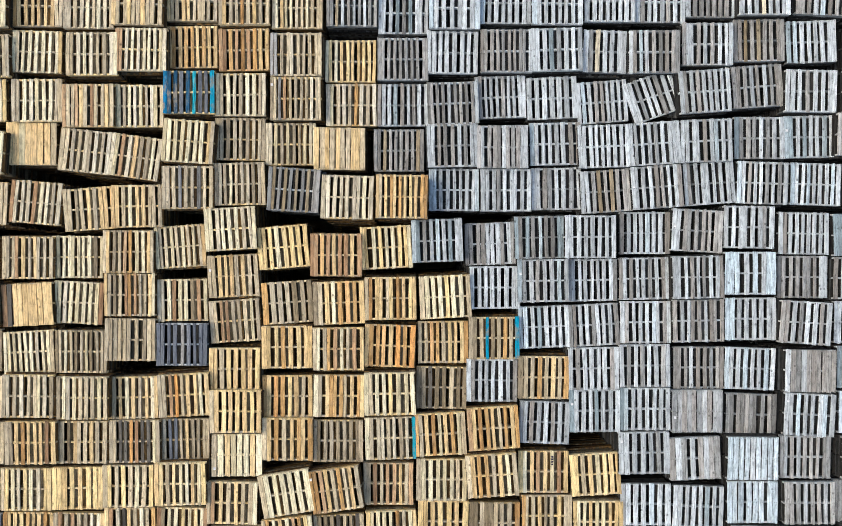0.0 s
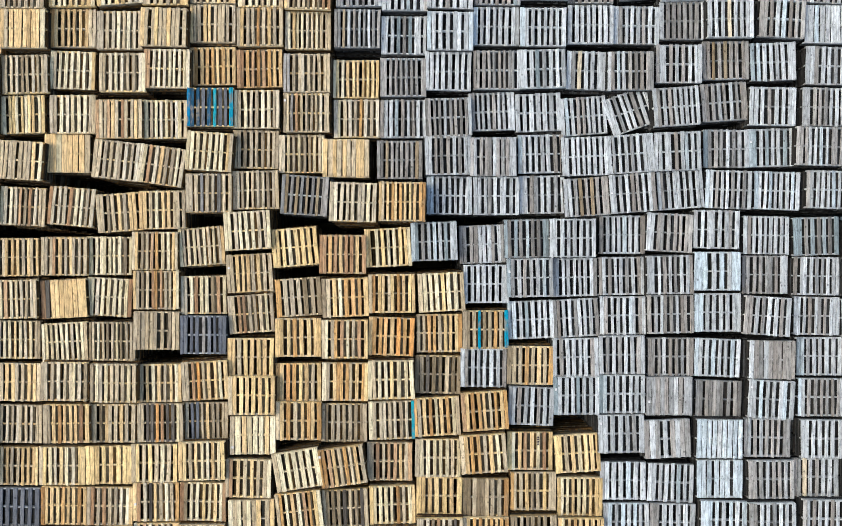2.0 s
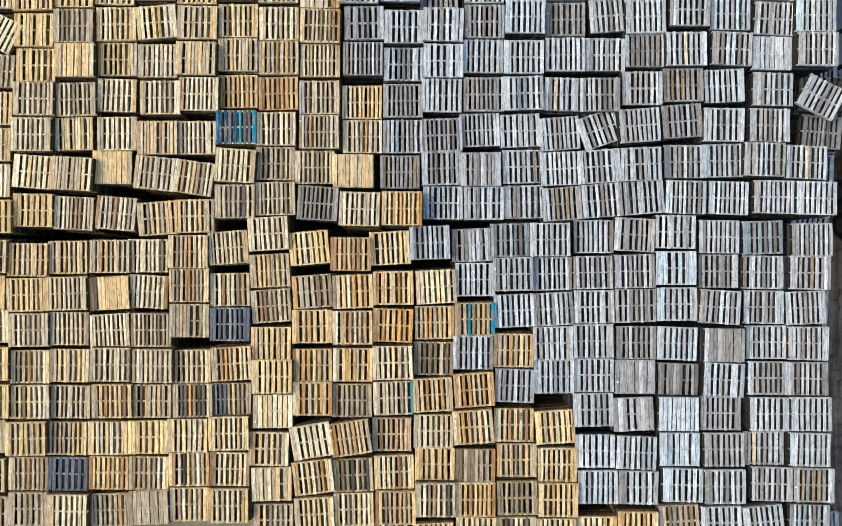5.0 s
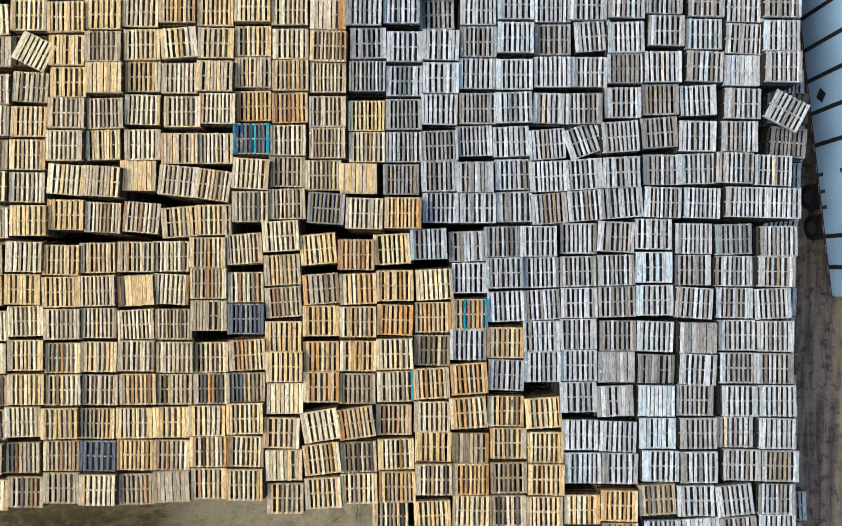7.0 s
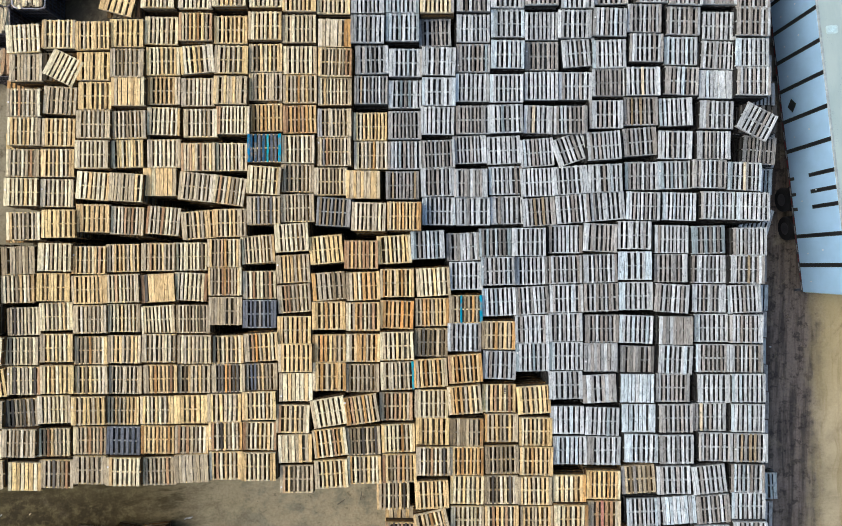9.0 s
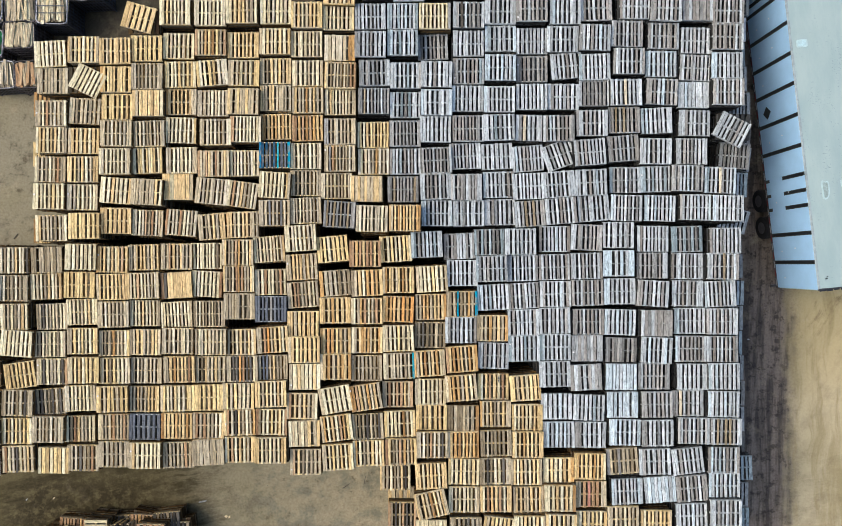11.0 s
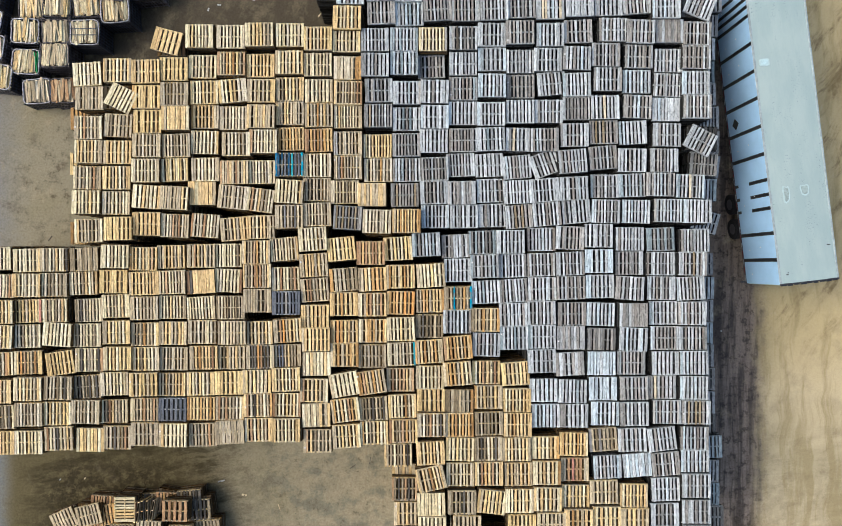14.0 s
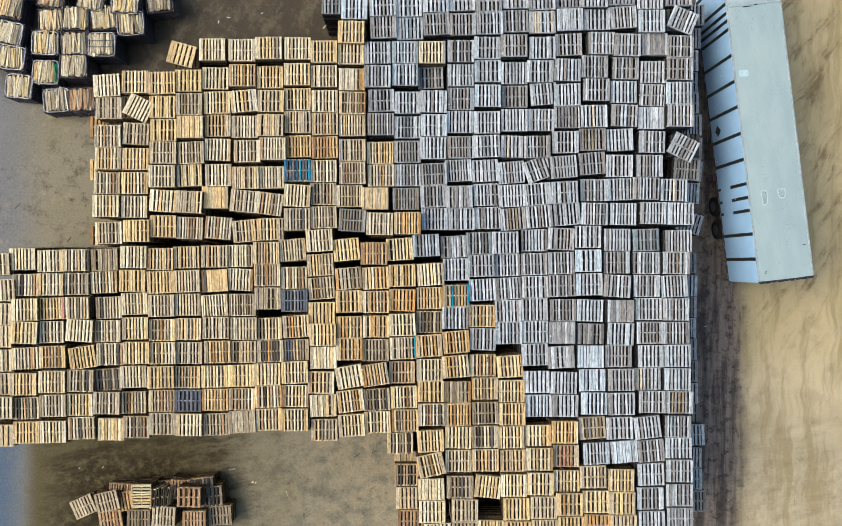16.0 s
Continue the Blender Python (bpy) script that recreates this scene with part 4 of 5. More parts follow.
row(4.75, [
    (-19.13, -8.2, 0.5, "CC.C.N.C.C.C", 0.25), (-18.05, -8.27, 2.5, "NC.D.N.R.D.N.K.C"), (-16.65, -8.08, 1.5, "DM.E.M.D.M.M.EM", 0.25), (-15.47, -8.05, 1, "YC.Y.C.Y.C.Y.YC", 0.125),
    (-14.16, -7.94, -0, "MN.E.M.D.E.M.EN", 0.25), (-13.05, -7.95, 1.5, "CC.D.R.T.N.M.C.C"), (-7.85, -8.74, 3.5, "MNM:NM:MN:MN", 0.25),
    (-6.64, -8.66, 1.5, "CT.R.C.T.C.N.TT", 0.125), (-5.42, -8.64, 1, "YT.C.N.C.N.C.YT", 0.25), (-4.13, -7.99, 2.5, "CNC:NC:NT.NT", 0.125),
    (-1.61, -8.77, 2.5, "CO.C.M.N.Y.C.CT"), (-0.32, -8.65, 1.5, "RT.D.N.R.O.N.T.Y", 0.125), (0.89, -8.34, 1, "MM.E.D.R.E.M.K.N", 0.25),
    (2.12, -8.35, 0.5, "NT.O.O.T.O.T.O.O", 0.125), (3.4, -8.27, 2, "DD.M.D.D.D.D.DD", 0.125), (4.65, -8.31, 0.5, "TC.T.O.T.T.T.TT", 0.125), (5.89, -7.93, 1, "LB.L.B.L.B.L.G"),
    (7.14, -7.92, -0, "FF.L.L.L.L.L"), (12.39, -8.84, -0, "FB.L.S.L.F.G.LF"), (13.6, -8.67, 0.5, "J7", -1.875),
])
row(4.75, [
    (-19.22, -9.56, 1.5, "TN.C.N.T.N"), (-18.02, -9.4, 1, "YT.Y.T.Y.T.Y.YT"), (-16.7, -9.33, 1.5, "EC.C.C.Y.C.C.CE", 0.125), (-15.31, -9.11, 2.5, "NR.C.M.K.C.N.T.N", 0.25),
    (-13.99, -9.18, -0, "C:Y:Y:C:Y:Y:C:Y", 0.125), (-12.83, -9.07, 0.5, "DD.M.K.M.D.R.N", 0.125), (-11.62, -8.91, 1, "MM.E.M.M.M.MM", 0.125),
    (-10.34, -8.91, -0, "NT.C.C.C.C.C.C", 0.25), (-9.13, -8.94, 2.5, "NM.N.M.N.N.R.NM"), (-4.09, -9.15, 1, "NR.T.D.N.D.N.N"), (-2.8, -8.9, 4.5, "ND.C.Y.C.T.C.TC", 0.125),
    (0.87, -9.59, 3.5, "TT.C.T.T.T.C.TT", 0.125), (2.15, -9.44, -0.5, "YC.C.Y.C.C.Y.C"), (3.39, -9.37, 1.5, "DM.K.D.E.C.K.MN", 0.125),
    (4.61, -9.38, 1, "NT.C.T.N.C.T.TN", 0.125), (5.88, -9.35, 1, "CC.T.C.C.T.TO"), (7.09, -9.13, -0, "YO.T.Y.T.O.T.TC", 0.125), (8.4, -8.94, 4.5, "FN.D.F.N.N.D.N"),
    (9.63, -8.91, 2.5, "LF.L.L.F.L.L", 0.125), (10.92, -8.86, 7.5, "LL.F.L.L.L.L.L", 0.125),
])
row(4.75, [
    (-0.57, -9.89, 1.5, "TN.M.C.D.M.T.K.C", -0.5), (-0.26, -10.89, 1, "TN:NT:NT:NT", -0.875), (-0.22, -11.34, 0.5, "RD.K.D.R.K.D.RD", -0.375),
    (0.9, -10.67, 13.5, "TN.T.N.O.T.N.TN", 0.25), (2.18, -10.54, 0.5, "CE.N.C.E.C.C.EN"), (3.42, -10.46, 1, "TC.R.O.T.R.C.TT", 0.125), (4.73, -10.5, 1.5, "NT.T.NN.T.N.TN"),
    (5.91, -10.35, 0.5, "CC.C.T.C.T.CO", 0.25), (7.18, -10.26, 0.5, "NM.R.H.R.R.MN"), (7.22, -11.44, -0, "YC.Y.N.Y.Y.C.Y"), (8.42, -11.19, 1.5, "NM.N.D.C.N.D.N", 0.125),
    (8.61, -10.13, 3, "BL.L.F.L.L.L.BL"), (9.76, -11.37, -0, "TC.T.Y.N.T.Y.TN"), (9.9, -10.04, 5.5, "LB:BL:B:LB:LB"), (11.14, -9.98, 5.5, "FF.F.L.F.F.L.FF"), (11.14, -11.08, 2.5, "LL.L.L.B.L.L.L"),
    (12.37, -10.83, 0.5, "LL.F.L.L.F.L.L", 0.25), (12.42, -9.87, 0.5, "BL.B.L.L.B.L.L"), (13.7, -10.84, -0.5, "G8", -1.75), (13.73, -9.65, 2.5, "S7", -1.5),
])
row(4.75, [
    (-0.11, -12.43, 0.5, "NT.N.T.N.N.R", -0.375), (-0.02, -13.47, 0.5, "R7", -0.25), (0.92, -11.88, 1.5, "C:CC:C:CC:C:C"), (0.97, -12.87, 0.5, "C7", 0.125),
    (2.26, -11.72, 0.5, "MD.M.D.K.M.MD", 0.125), (2.49, -12.79, 0.5, "N7", 0.125), (3.55, -11.68, -5.5, "YN.Y.Y.C.Y.Y.C", 0.125),
    (4.74, -11.57, 0.5, "CC.C.T.C.C.T.CN", 0.25), (4.9, -12.76, 0.5, "Y7"), (5.97, -11.49, -0, "TC.T.C.T.N.CT", 0.25), (6.13, -12.58, 0.5, "N7", 0.25),
    (7.31, -12.42, 0.5, "TT.O.T.N.T.T", 0.25), (8.56, -12.33, 0.5, "YC.T.C.Y.C.Y", 0.125), (9.78, -12.39, 0.5, "NN.T.Y.N.T.N", 0.125), (11.12, -12.2, 1.5, "LL.F.F.L.F.LL"),
    (11.2, -13.3, 1.5, "L7"), (12.44, -11.99, 0.5, "LF:LL.F.L.F.L", 0.125), (12.52, -13.14, 0.5, "G8"), (13.67, -11.86, 0.5, "S8", -1.625),
    (13.81, -12.89, 0.5, "J7", -1.5),
])
row(4.75, [
    (1.24, -13.97, 2.5, "C7"), (2.51, -13.89, 0.5, "N7"), (3.74, -13.8, -0.5, "Y8"), (4.99, -13.84, 0.5, "T7"), (6.24, -13.75, 1.5, "N8"),
    (7.46, -13.59, 0.5, "Y7"), (8.68, -13.48, -0.5, "O7"), (9.91, -13.51, 0.5, "N7"),
])

# ---- box trailer beside the stacks ----
def roof_sheet():
    """Weathered white roof: pale blue-green film, grey dirt flecks in streaks, a few rust-dark spots."""
    m, nt, b = nodes_of("trailer_roof", .5)
    co = nt.nodes.new("ShaderNodeTexCoord").outputs["Object"]
    film = noise_node(nt, mapped(nt, co, (1.2, .35, 1)), 1.0, 5)
    fleck = noise_node(nt, mapped(nt, co, (9, 14, 9)), 1.0, 5, .75)
    where = noise_node(nt, mapped(nt, co, (2.2, .5, 1)), 1.0, 3)
    col = mix_node(nt, band(nt, film, .35, .65, 0, 1), (.272, .358, .345), (.325, .407, .383))
    f = math_node(nt, "MULTIPLY", band(nt, fleck, .56, .64, 0, .75), band(nt, where, .5, .62, 0.05, 1))
    col = mix_node(nt, f, col, (.13, .17, .19))
    nt.links.new(col, b.inputs["Base Color"])
    bump_to(nt, b, film, .2, .02)
    return m


def trailer():
    root = new("box_trailer")
    root.matrix_basis = pose(16.47, -2.14, 0, 0, 0, 7.2)
    tagged(root, "long white box trailer with pale blue side panels and black ribs", "trailer")
    W, LEN, Z0, Z1 = 2.63, 16.15, 1.3, 4.1
    skin, black, steel = plain("trailer_panel", (.29, .49, .70), .3, 0, .06, 1.5), plain("black_rib", (.012, .014, .016), .45), plain("trailer_steel", (.06, .06, .065), .55, .3)
    roofm = roof_sheet()
    red, white, rubber = plain("red_tape", (.16, .012, .01), .6), plain("white_tape", (.35, .35, .36), .6), plain("tyre_rubber", (.007, .007, .008), .9)
    cap = plain("rivet_zinc", (.6, .63, .66), .45, 0, .1)
    clear = plain("roof_patch", (.40, .56, .57), .35, 0, .2, 12)
    # closed body between the skins
    bm = bmesh.new()
    box(bm, .03, W - .03, .03, LEN - .03, Z0, Z1 - .03)
    part("body", bm, roofm, root)
    ribs = [1.15, 2.36, 5.95, 7.2, 8.48, 9.7, 10.95, 12.2, 12.62, 12.98, 13.42, 14.6]
    cuts = [0.02] + ribs + [LEN - .02]
    for side in (0, 1):
        for a, b in zip(cuts[:-1], cuts[1:]):
            bm = bmesh.new()
            x0, x1 = (-.012, .03) if side == 0 else (W - .03, W + .012)
            box(bm, x0, x1, a + (.085 if a > .1 else 0), b - (.085 if b < LEN - .1 else 0), Z0 + .02, Z1 - .05)
            p = part("side_panel", bm, skin, root, bevel=.006)
            if side == 0:
                for k in range(0 if a < 7.75 < b else 1 if b - a < 1 else 1 + (int(a * 10) % 2)):
                    bm = bmesh.new()
                    tube(bm, (-.012, a + (b - a) * (.4 + .1 * k), 1.95 + k * .95), (-.03, a + (b - a) * (.4 + .1 * k), 1.95 + k * .95), .03, 10)
                    part("rivet_cap", bm, cap, p)
        for r in ribs:
            bm = bmesh.new()
            x0, x1 = (-.004, .03) if side == 0 else (W - .03, W + .004)
            box(bm, x0, x1, r - .083, r + .083, Z0 + .02, Z1 - .05)
            part("rib", bm, black, root)
    for y in (3.5, 4.12, 4.78):
        bm = bmesh.new()
        box(bm, -.016, .0, y - .08, y + .08, 2.55, Z1 - .05)
        part("short_rib", bm, black, root)
        bm = bmesh.new()
        box(bm, -.016, .0, y - .07, y + .07, Z0 + .03, Z0 + .3)
        part("marker_plate", bm, black, root)
    # diamond placard holder
    bm = bmesh.new()
    box(bm, -.02, -.012, -.2, .2, -.2, .2, pose(0, 7.75, 2.0, 45, 0, 0))
    part("placard", bm, black, root, "dark diamond-shaped placard holder")
    # roof sheet with rails
    bm = bmesh.new()
    bmesh.ops.create_grid(bm, x_segments=12, y_segments=64, size=.5)
    for v in bm.verts:
        x, y = v.co.x + .5, v.co.y + .5
        crown = .035 * (1 - (2 * x - 1) ** 2)
        v.co = (x * (W - .1) + .05, y * (LEN - .1) + .05, Z1 - .012 + crown + .006 * math.sin(y * 83) + .008 * noise.noise((x * 3, y * 14, 0)))
    roof = part("roof", bm, roofm, root, "pale blue-grey sheet roof with repair patches")
    halo, dull = plain("patch_sealant", (.40, .535, .53), .4, 0, .15, 5), plain("patch_sheet", (.29, .37, .34), .5, 0, .3, 9)
    for x0, y0, sx, sy, n in ((.62, 3.72, .2, .62, 7), (1.42, 3.95, .27, .36, 6), (.28, 9.9, .34, .22, 4)):
        for grow, z, mat, nm in ((.055, .03, halo, "patch_sealant"), (0, .038, dull if n > 4 else clear, "roof_patch")):
            r = random.Random(n)
            bm = bmesh.new()
            ring = []
            for i in range(28):
                a = math.tau * i / 28
                wave = 1 + (.10 * math.sin(a * 3 + n) + r.uniform(-.06, .06) if n > 4 else 0)
                c, s = math.cos(a), math.sin(a)
                k = 1 / max(abs(c), abs(s)) ** .8
                ring.append(bm.verts.new((x0 + sx / 2 + (sx / 2 + grow) * c * k * wave, y0 + sy / 2 + (sy / 2 + grow) * s * k * wave, Z1 + z)))
            f = bm.faces.new(ring)
            bmesh.ops.extrude_face_region(bm, geom=[f])
            for v in ring:
                v.co.z -= .02
            bmesh.ops.recalc_face_normals(bm, faces=bm.faces[:])
            part(nm, bm, mat, roof)
    bm = bmesh.new()
    box(bm, .06, W - .06, 13.22, 13.30, Z1 - .01, Z1 + .034)
    part("roof_seam", bm, roofm, roof, bevel=.006)
    for x0, y0, sx in ((.75, 13.14, .42), (1.3, 13.19, .2), (1.95, 13.33, .2), (.3, .42, .09), (.36, .5, .05), (2.25, 1.55, .14)):
        bm = bmesh.new()
        box(bm, x0, x0 + sx, y0, y0 + .035, Z1 + .02, Z1 + .04)
        part("sealant_strip", bm, black, roof)
    for x0, x1 in ((0, .07), (W - .07, W)):
        bm = bmesh.new()
        box(bm, x0 - .01, x1 + .01, 0, LEN, Z1 - .05, Z1 + .004)
        part("roof_rail", bm, plain("rail_alloy", (.30, .36, .36), .6, 0), root, bevel=.012)
    for y0, y1 in ((-.02, .06), (LEN - .06, LEN + .02)):
        bm = bmesh.new()
        box(bm, -.01, W + .01, y0, y1, Z1 - .06, Z1 + .01)
        part("end_rail", bm, steel, root, bevel=.008)
    for i in range(9):
        bm = bmesh.new()
        box(bm, .02 + i * .29, .29 + i * .29 - .03 * (i % 3), -.055 - .015 * (i % 2), .02 + .015 * (i % 3), Z1 + .002, Z1 + .02)
        part("rear_gasket", bm, black, root)
    # bottom rail, reflective dashes
    for x0, x1 in ((-.02, .04), (W - .04, W + .02)):
        bm = bmesh.new()
        box(bm, x0, x1, 0, LEN, Z0 - .1, Z0 + .02)
        part("bottom_rail", bm, steel, root)
    for i in range(40):
        bm = bmesh.new()
        box(bm, -.026, -.02, .1 + i * .4, .42 + i * .4, Z0 - .06, Z0 - .015)
        part("reflective_tape", bm, red if i % 2 else white, root)
    # rear doors
    for k in (0, 1):
        bm = bmesh.new()
        box(bm, .06 + k * 1.25, 1.29 + k * 1.25, -.02, .03, Z0 + .02, Z1 - .06)
        d = part("rear_door", bm, roofm, root, bevel=.005)
        bm = bmesh.new()
        tube(bm, (.9 + k * .8, -.05, Z0 + .05), (.9 + k * .8, -.05, Z1 - .1), .017)
        part("lock_bar", bm, steel, d)
    bm = bmesh.new()
    for x in (.75, 1.85):
        box(bm, x - .05, x + .05, .2, LEN - .8, Z0 - .35, Z0)
    for y in np.arange(.4, LEN - .8, .6):
        box(bm, .05, W - .05, y - .03, y + .03, Z0 - .12, Z0)
    box(bm, .1, W - .1, .0, .1, .5, .62)
    for x in (.5, 2.1):
        box(bm, x - .04, x + .04, .02, .1, .6, Z0)
    part("chassis", bm, steel, root)
    for y in (2.75, 4.0):
        bm = bmesh.new()
        tube(bm, (.2, y, .52), (W - .2, y, .52), .07)
        part("axle", bm, steel, root)
        for x0 in (.0, .34, W - .62, W - .28):
            bm = bmesh.new()
            tube(bm, (x0, y, .52), (x0 + .28, y, .52), .52, 28)
            t = part("tyre", bm, rubber, root, bevel=.03)
            bm = bmesh.new()
            tube(bm, (x0 - .004, y, .52), (x0 + .284, y, .52), .27, 20)
            part("rim", bm, steel, t)
    for x in (.5, 2.1):
        bm = bmesh.new()
        box(bm, x - .06, x + .06, 12.6, 12.72, .1, Z0 - .1)
        box(bm, x - .16, x + .16, 12.5, 12.82, 0, .1)
        part("landing_leg", bm, steel, root)
    return root


trailer()

# ---- bins of loose boards ----
LOAD = plain("dark_packed_boards", (.07, .056, .042), .9, 0, .4, 14, .4)
RIM = plain("galvanised_rim", (.50, .50, .53), .5, .1, .55, 7)
NET = plain("dark_wire", (.10, .088, .094), .55, .1, .8, 5)
BLUE = plain("dark_blue_mesh", (.032, .037, .052), .45, 0, .6, 9)


def bin_of_boards(x, y, turn, tone, top, rim, seed, green=False):
    r = random.Random(seed)
    root = new("board_bin")
    root.matrix_basis = pose(x, y, 0, 0, 0, turn)
    tagged(root, "tall wire bin with a pale rim heaped with loose boards" if rim else "tall dark wire bin heaped with loose scrap boards", "bin", "bins of loose boards")
    w, d = .69, .61
    wire = BLUE if r.random() < .35 else NET
    for sx, sy in ((-1, -1), (1, -1), (1, 1), (-1, 1)):
        bm = bmesh.new()
        box(bm, sx * w - .025, sx * w + .025, sy * d - .025, sy * d + .025, 0, top)
        part("corner_post", bm, wire, root)
    for k, (ax, n, ln) in enumerate((("x", 9, w), ("x", 9, w), ("y", 8, d), ("y", 8, d))):
        s = -1 if k % 2 else 1
        bm = bmesh.new()
        for i in range(n):
            q = -ln + 2 * ln * (i + .5) / n
            if ax == "x":
                box(bm, q - .03, q + .03, s * d - .008, s * d + .008, .06, top - .05)
            else:
                box(bm, s * w - .008, s * w + .008, q - .03, q + .03, .06, top - .05)
        for z in np.arange(.1, top, .28):
            if ax == "x":
                box(bm, -ln, ln, s * d - .014, s * d + .014, z, z + .05)
            else:
                box(bm, s * w - .014, s * w + .014, -ln, ln, z, z + .05)
        part("mesh_wall", bm, wire, root)
    # rounded, slightly bent tube round the top
    ring = []
    for i in range(40):
        a = math.tau * i / 40
        c, s = math.cos(a), math.sin(a)
        k = (abs(c) ** 7 + abs(s) ** 7) ** (-1 / 7)
        bent = 1 + .012 * math.sin(3 * a + seed) + .01 * math.sin(5 * a + 2 * seed)
        ring.append(Vector((w * c * k * bent + r.gauss(0, .005), d * s * k * bent + r.gauss(0, .005), top - .02 + .03 * math.sin(2 * a + seed))))
    bm = bmesh.new()
    for i in range(40):
        tube(bm, ring[i], ring[(i + 1) % 40], .027 if rim else .02, 7)
    part("rim", bm, RIM if rim else wire, root)
    if seed == 13:
        bm = bmesh.new()
        for q in (-.2, .12):
            box(bm, -w, w, q - .02, q + .02, top + .14, top + .15)
        part("strap", bm, BLUE, root, "dark flat strap")
    bm = bmesh.new()
    box(bm, -w + .03, w - .03, -d + .03, d - .03, .05, top - .22)
    part("load", bm, LOAD, root)
    lean = r.gauss(0, 3)
    for layer in range(3):
        n = 11 if layer < 2 else 10
        for i in range(n):
            u = -1 + 2 * i / (n - 1)
            q = (w - .09 - .05 * layer) * u
            me = board_mesh(("P" if green and i >= n - 1 else r.choice(tone)) + r.choice("01"), r.choice(BOARD_W[2:6]), r.randrange(4))
            turn = lean * (layer > 0) + r.gauss(0, (1, 2.5, 5)[layer]) + (180 if r.random() < .5 else 0)
            up = top - .13 + layer * .055 + .06 * (1 - u * u) + r.uniform(0, .05)
            put("loose_board", me, root, pose(q + r.gauss(0, .025), r.gauss(0, (.03, .04, .06)[layer]), up, r.gauss(0, 2.5), r.gauss(0, 9) + 10 * u, turn))
    return root


BIN_TOP = 1.1
bin_of_boards(-21.51, 10.64, -11.5, "CENC", BIN_TOP + 0.05, 1, 1)
bin_of_boards(-21.33, 9.34, -7.5, "CNYE", BIN_TOP + 0.1, 1, 2)
bin_of_boards(-20.94, 7.83, -5.5, "CEYN", BIN_TOP + 0.1, 1, 3)
bin_of_boards(-19.62, 10.14, -1.5, "CNYE", BIN_TOP + 0.05, 1, 4)
bin_of_boards(-19.61, 8.61, -2.5, "CCNT", BIN_TOP, 1, 5, green=True)
bin_of_boards(-19.36, 11.40, 3.5, "TCN", BIN_TOP - 0.1, 0, 6)
bin_of_boards(-19.00, 7.14, 4.5, "ENMN", BIN_TOP, 1, 7)
bin_of_boards(-17.81, 11.33, -1.5, "CCNY", BIN_TOP + 0.4, 0, 8)
bin_of_boards(-17.85, 9.98, 3.5, "CNM", BIN_TOP + 0.4, 0, 9)
bin_of_boards(-17.90, 8.84, 2.5, "CNM", BIN_TOP + 0.4, 0, 10)
bin_of_boards(-17.63, 7.15, 2.5, "RRN", BIN_TOP + 0.1, 0, 11)
bin_of_boards(-16.38, 11.39, 2.5, "CTCN", BIN_TOP + 0.3, 0, 12)
bin_of_boards(-16.42, 9.97, 0.5, "CNDC", BIN_TOP + 0.4, 1, 13)
bin_of_boards(-14.98, 11.12, 3.5, "CNDT", BIN_TOP + 0.3, 1, 14)
bin_of_boards(-15.21, 12.18, -3.5, "CY", BIN_TOP + 0.45, 1, 15)
bin_of_boards(-17.01, 12.34, -7.5, "CN", BIN_TOP + 0.4, 0, 16)
bin_of_boards(-19.31, 12.64, -9.5, "NR", BIN_TOP + 0.05, 0, 17)
bin_of_boards(-21.58, 12.09, -9.5, "TN", BIN_TOP, 0, 18)
bin_of_boards(-13.62, 12.45, 6.5, "ND", BIN_TOP, 0, 19)
bin_of_boards(-20.88, 13.25, -4.5, "CN", BIN_TOP, 0, 20)
bin_of_boards(-18.04, 13.50, 3.5, "CN", BIN_TOP - 0.1, 1, 21)
bin_of_boards(-16.33, 13.63, -1.5, "NT", BIN_TOP + 0.1, 0, 22)


# ---- heap of discarded pallets at the south edge ----
def loose_pallet(m, code, label):
    tone, kind = code
    root = new("pallet")
    root.matrix_basis = m
    tagged(root, label, "pallet", "discarded pallets in the heap")
    pallet_parts(root, tone, kind, "grey" if tone in "GLBSJ" else "warm", Matrix())
    return root


def prop(x, y, turn, n):
    """Crushed pallets that carry the ones on top of the heap."""
    root = put("pallet_pile", lower_mesh("warm", n, "7", 1), None, pose(x, y, 0, 0, 0, turn))
    tagged(root, "crushed brown pallets buried under the heap", "pallets", kind="stuff")


loose_pallet(pose(-12.32, -13.50, 0.630, 0, 0, -2.5), "R7", "reddish brown broken pallet low in the heap")
prop(-12.29, -13.43, -9.0, 5)
loose_pallet(pose(-11.17, -13.34, 0.756, 0, 0, 5.5), "K8", "dark worn pallet lying on the heap")
prop(-11.13, -13.29, 8.5, 6)
loose_pallet(pose(-15.67, -13.76, 0.504, 0, 0, -3.5), "R8", "brown pallet lying low in the heap")
prop(-15.69, -13.75, -3.0, 4)
loose_pallet(pose(-16.17, -14.09, 0.882, 0, 0, 14.5), "N7", "worn brown pallet lying on the heap")
prop(-16.17, -14.07, 1.9, 7)
loose_pallet(pose(-11.65, -13.62, 1.386, 0, 0, -0.5), "R5", "brown pallet with wide open slots on the heap")
prop(-11.64, -13.60, -1.8, 11)
loose_pallet(pose(-14.24, -13.67, 1.134, 0, 0, -88.5), "C8", "bleached white pallet lying crosswise on the heap")
prop(-14.21, -13.63, -93.4, 9)
loose_pallet(pose(-10.72, -13.80, 0.756, 0, 0, 4.5), "K6", "dark weathered pallet on the heap")
prop(-10.68, -13.70, 8.7, 6)
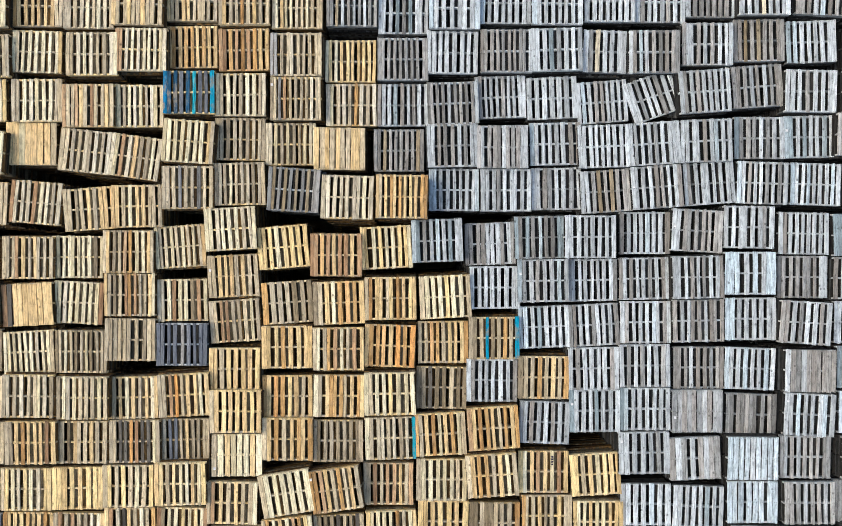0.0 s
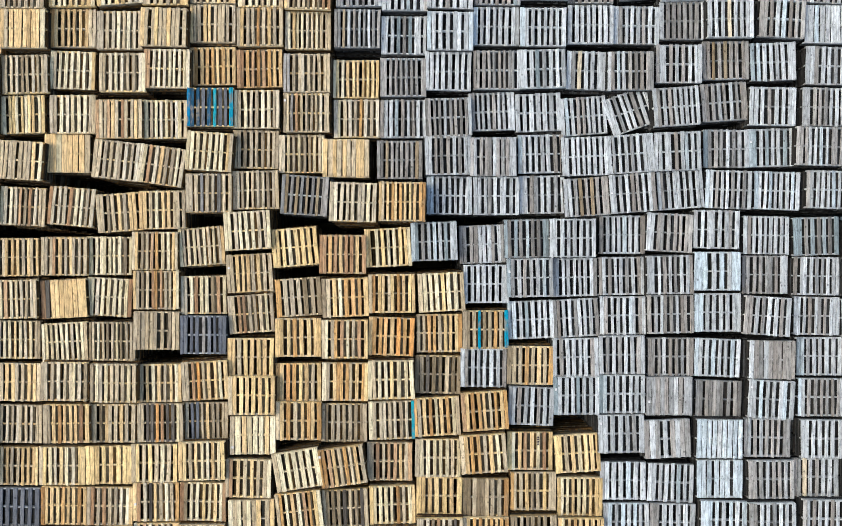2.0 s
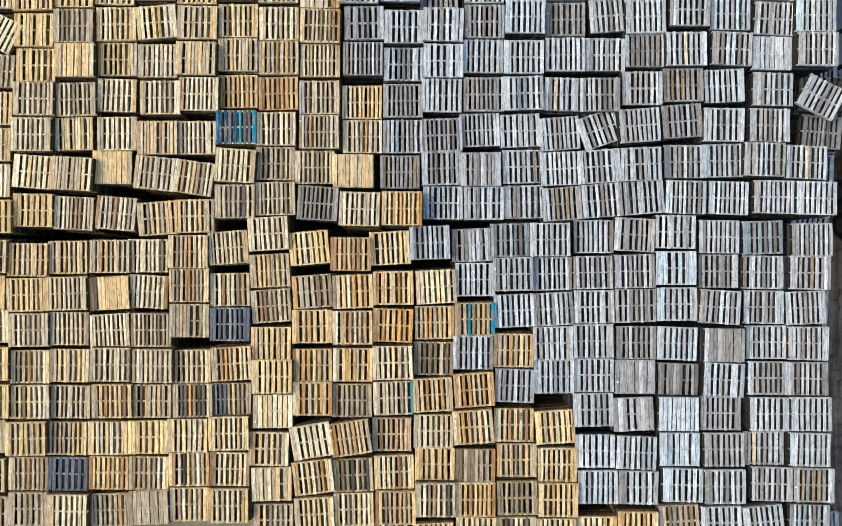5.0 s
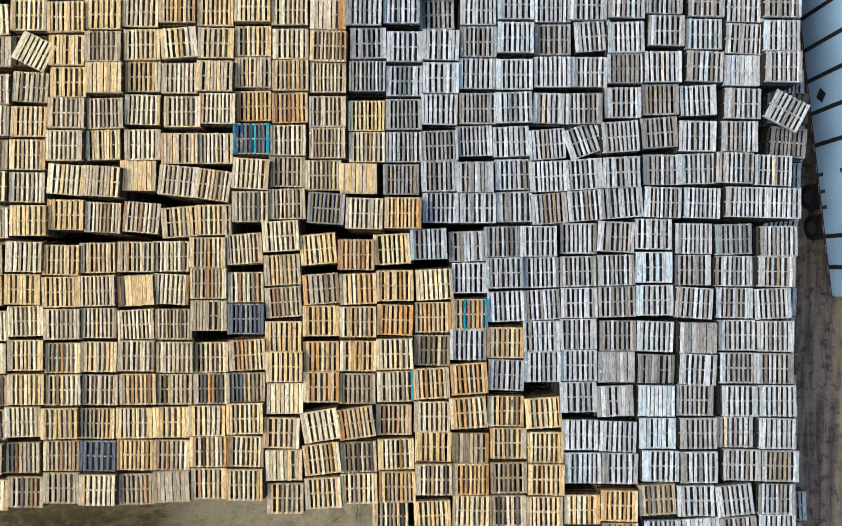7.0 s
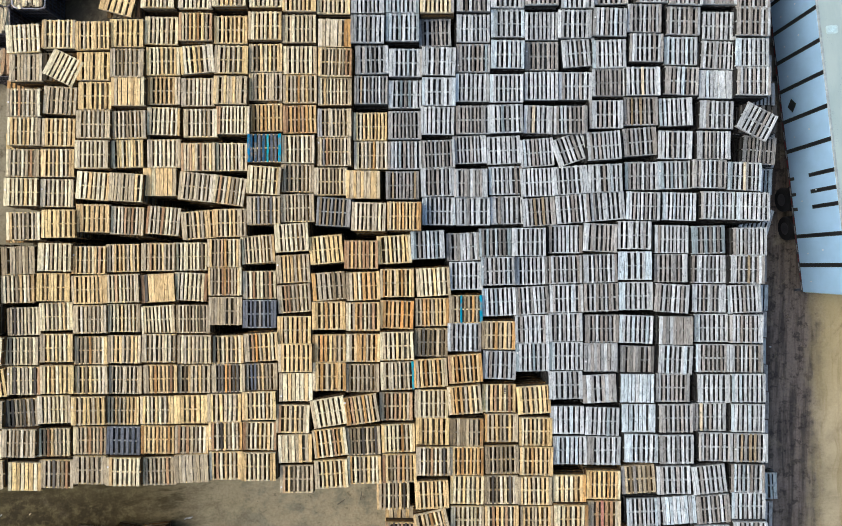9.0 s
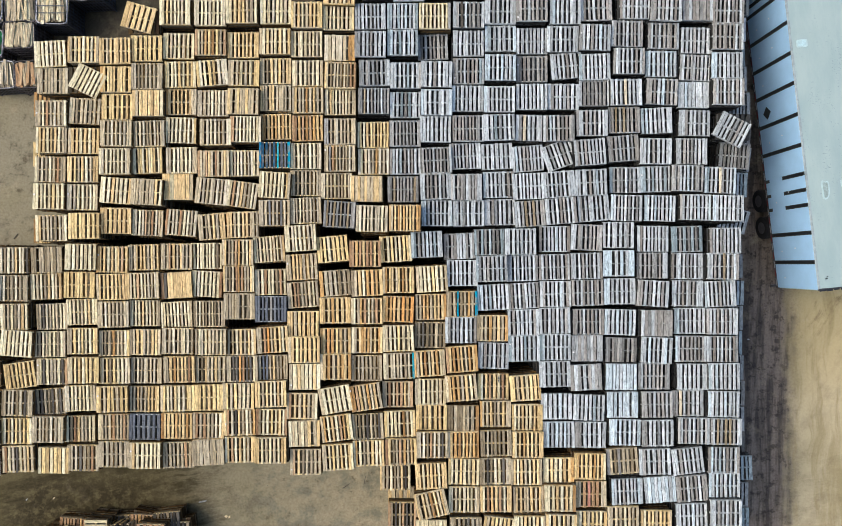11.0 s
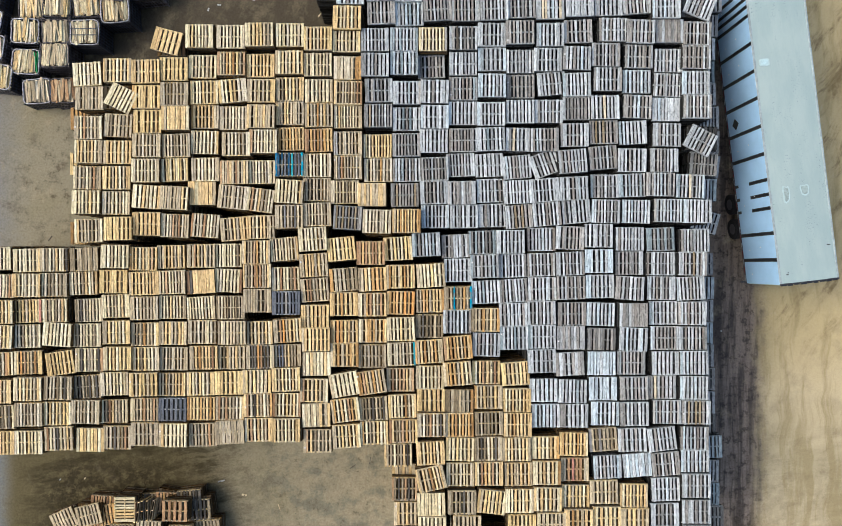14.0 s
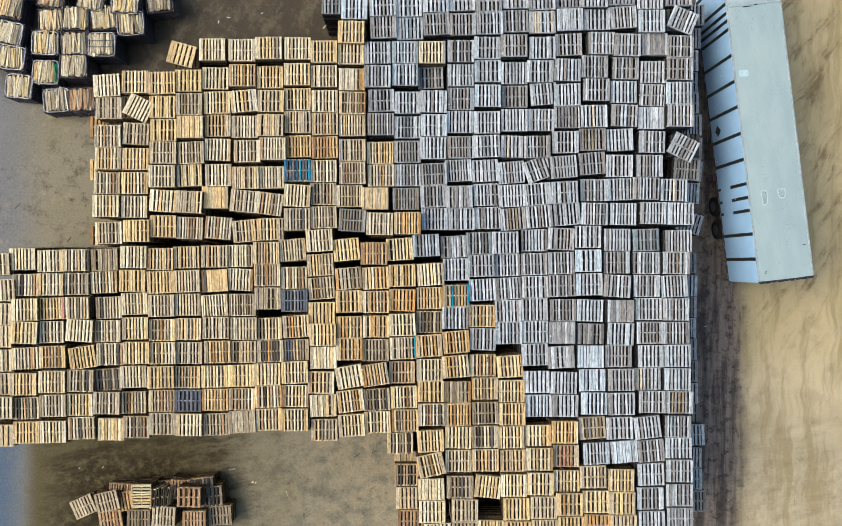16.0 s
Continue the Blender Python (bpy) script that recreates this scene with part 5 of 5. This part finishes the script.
loose_pallet(pose(-13.48, -13.62, 0.504, 0, 0, 3.5), "K7", "dark brown pallet low in the heap")
prop(-13.38, -13.63, 4.2, 4)
loose_pallet(pose(-15.36, -14.16, 0.630, 0, 0, 10.5), "O7", "orange-brown pallet on the heap")
prop(-15.44, -14.11, 10.1, 5)
loose_pallet(pose(-17.70, -14.57, 0.378, 0, 0, 24.5), "N7", "grey-brown pallet leaning at the heap's edge")
prop(-17.67, -14.55, 18.4, 3)
loose_pallet(pose(-13.11, -14.79, 1.008, 0, 0, -2.5), "N7", "mixed brown pallet on the heap")
prop(-13.16, -14.83, 1.8, 8)
loose_pallet(pose(-14.48, -15.02, 0.882, 0, 0, 0.5), "D7", "grey pallet on the heap")
prop(-14.47, -15.04, 7.7, 7)
loose_pallet(pose(-11.49, -15.00, 1.008, 0, 0, 0.5), "R7", "brown pallet on the heap")
prop(-11.47, -14.96, 2.2, 8)
loose_pallet(pose(-10.26, -14.87, 0.630, 0, 0, 4.5), "D7", "dark weathered pallet on the heap")
prop(-10.24, -14.78, -0.1, 5)
loose_pallet(pose(-16.10, -15.17, 0.630, 0, 0, 8.5), "R7", "brown pallet on the heap")
prop(-16.12, -15.14, 3.5, 5)
loose_pallet(pose(-13.76, -13.82, .62, 0, 84, -1.3), "R7", "weathered pallet standing on edge in the heap")
loose_pallet(pose(-13.56, -13.82, .62, 0, 80, -6.0), "D7", "weathered pallet standing on edge in the heap")
loose_pallet(pose(-13.33, -13.76, .62, 0, 80, 1.8), "K7", "weathered pallet standing on edge in the heap")
loose_pallet(pose(-13.10, -13.73, .62, 0, 80, 0.3), "K7", "weathered pallet standing on edge in the heap")
loose_pallet(pose(-12.88, -13.72, .62, 0, 84, -9.2), "D7", "weathered pallet standing on edge in the heap")



# ---- scraps and crack strips on the ground ----
def scrap(x, y, turn, length, width, tone):
    bm = bmesh.new()
    vs = box(bm, -length / 2, length / 2, -width / 2, width / 2, 0, .018)
    for v in vs:
        v.co.x += .04 * v.co.y / width
    ob = part("wood_scrap", bm, WOOD[tone + "0"], None, bevel=.003)
    ob.matrix_basis = pose(x, y, .002, 0, 0, turn)
    tagged(ob, "splintered wood scrap or thin crack strip on the packed dirt", "scrap", "scraps on the ground")


scrap(-9.85, -12.65, 12, 0.36, 0.07, "G")
scrap(-8.73, -13.34, -20, 0.12, 0.1, "C")
scrap(-8.58, -13.36, 30, 0.1, 0.08, "C")
scrap(-16.92, -12.59, 40, 0.12, 0.05, "N")
scrap(-18.21, -12.67, 45, 0.1, 0.05, "G")
scrap(-10.83, 11.77, 70, 0.16, 0.07, "L")
scrap(-10.28, 12.01, -10, 0.18, 0.07, "L")
scrap(-8.46, 12.26, 0, 0.12, 0.06, "L")
# the next two are thin dark strips standing in for cracks in the ground
scrap(-3.06, -11.82, 35, 0.4, 0.03, "K")
scrap(-2.18, -11.52, 80, 0.35, 0.03, "K")
scrap(-21.73, 1.62, 45, 0.42, 0.04, "K")
scrap(-18.9, -0.2, 50, 0.3, 0.05, "K")
scrap(-6.85, -13.96, -70, 0.35, 0.04, "N")
scrap(-5.02, 11.55, 45, 0.3, 0.06, "C")
scrap(15.86, -4.63, -10, 0.1, 0.05, "L")
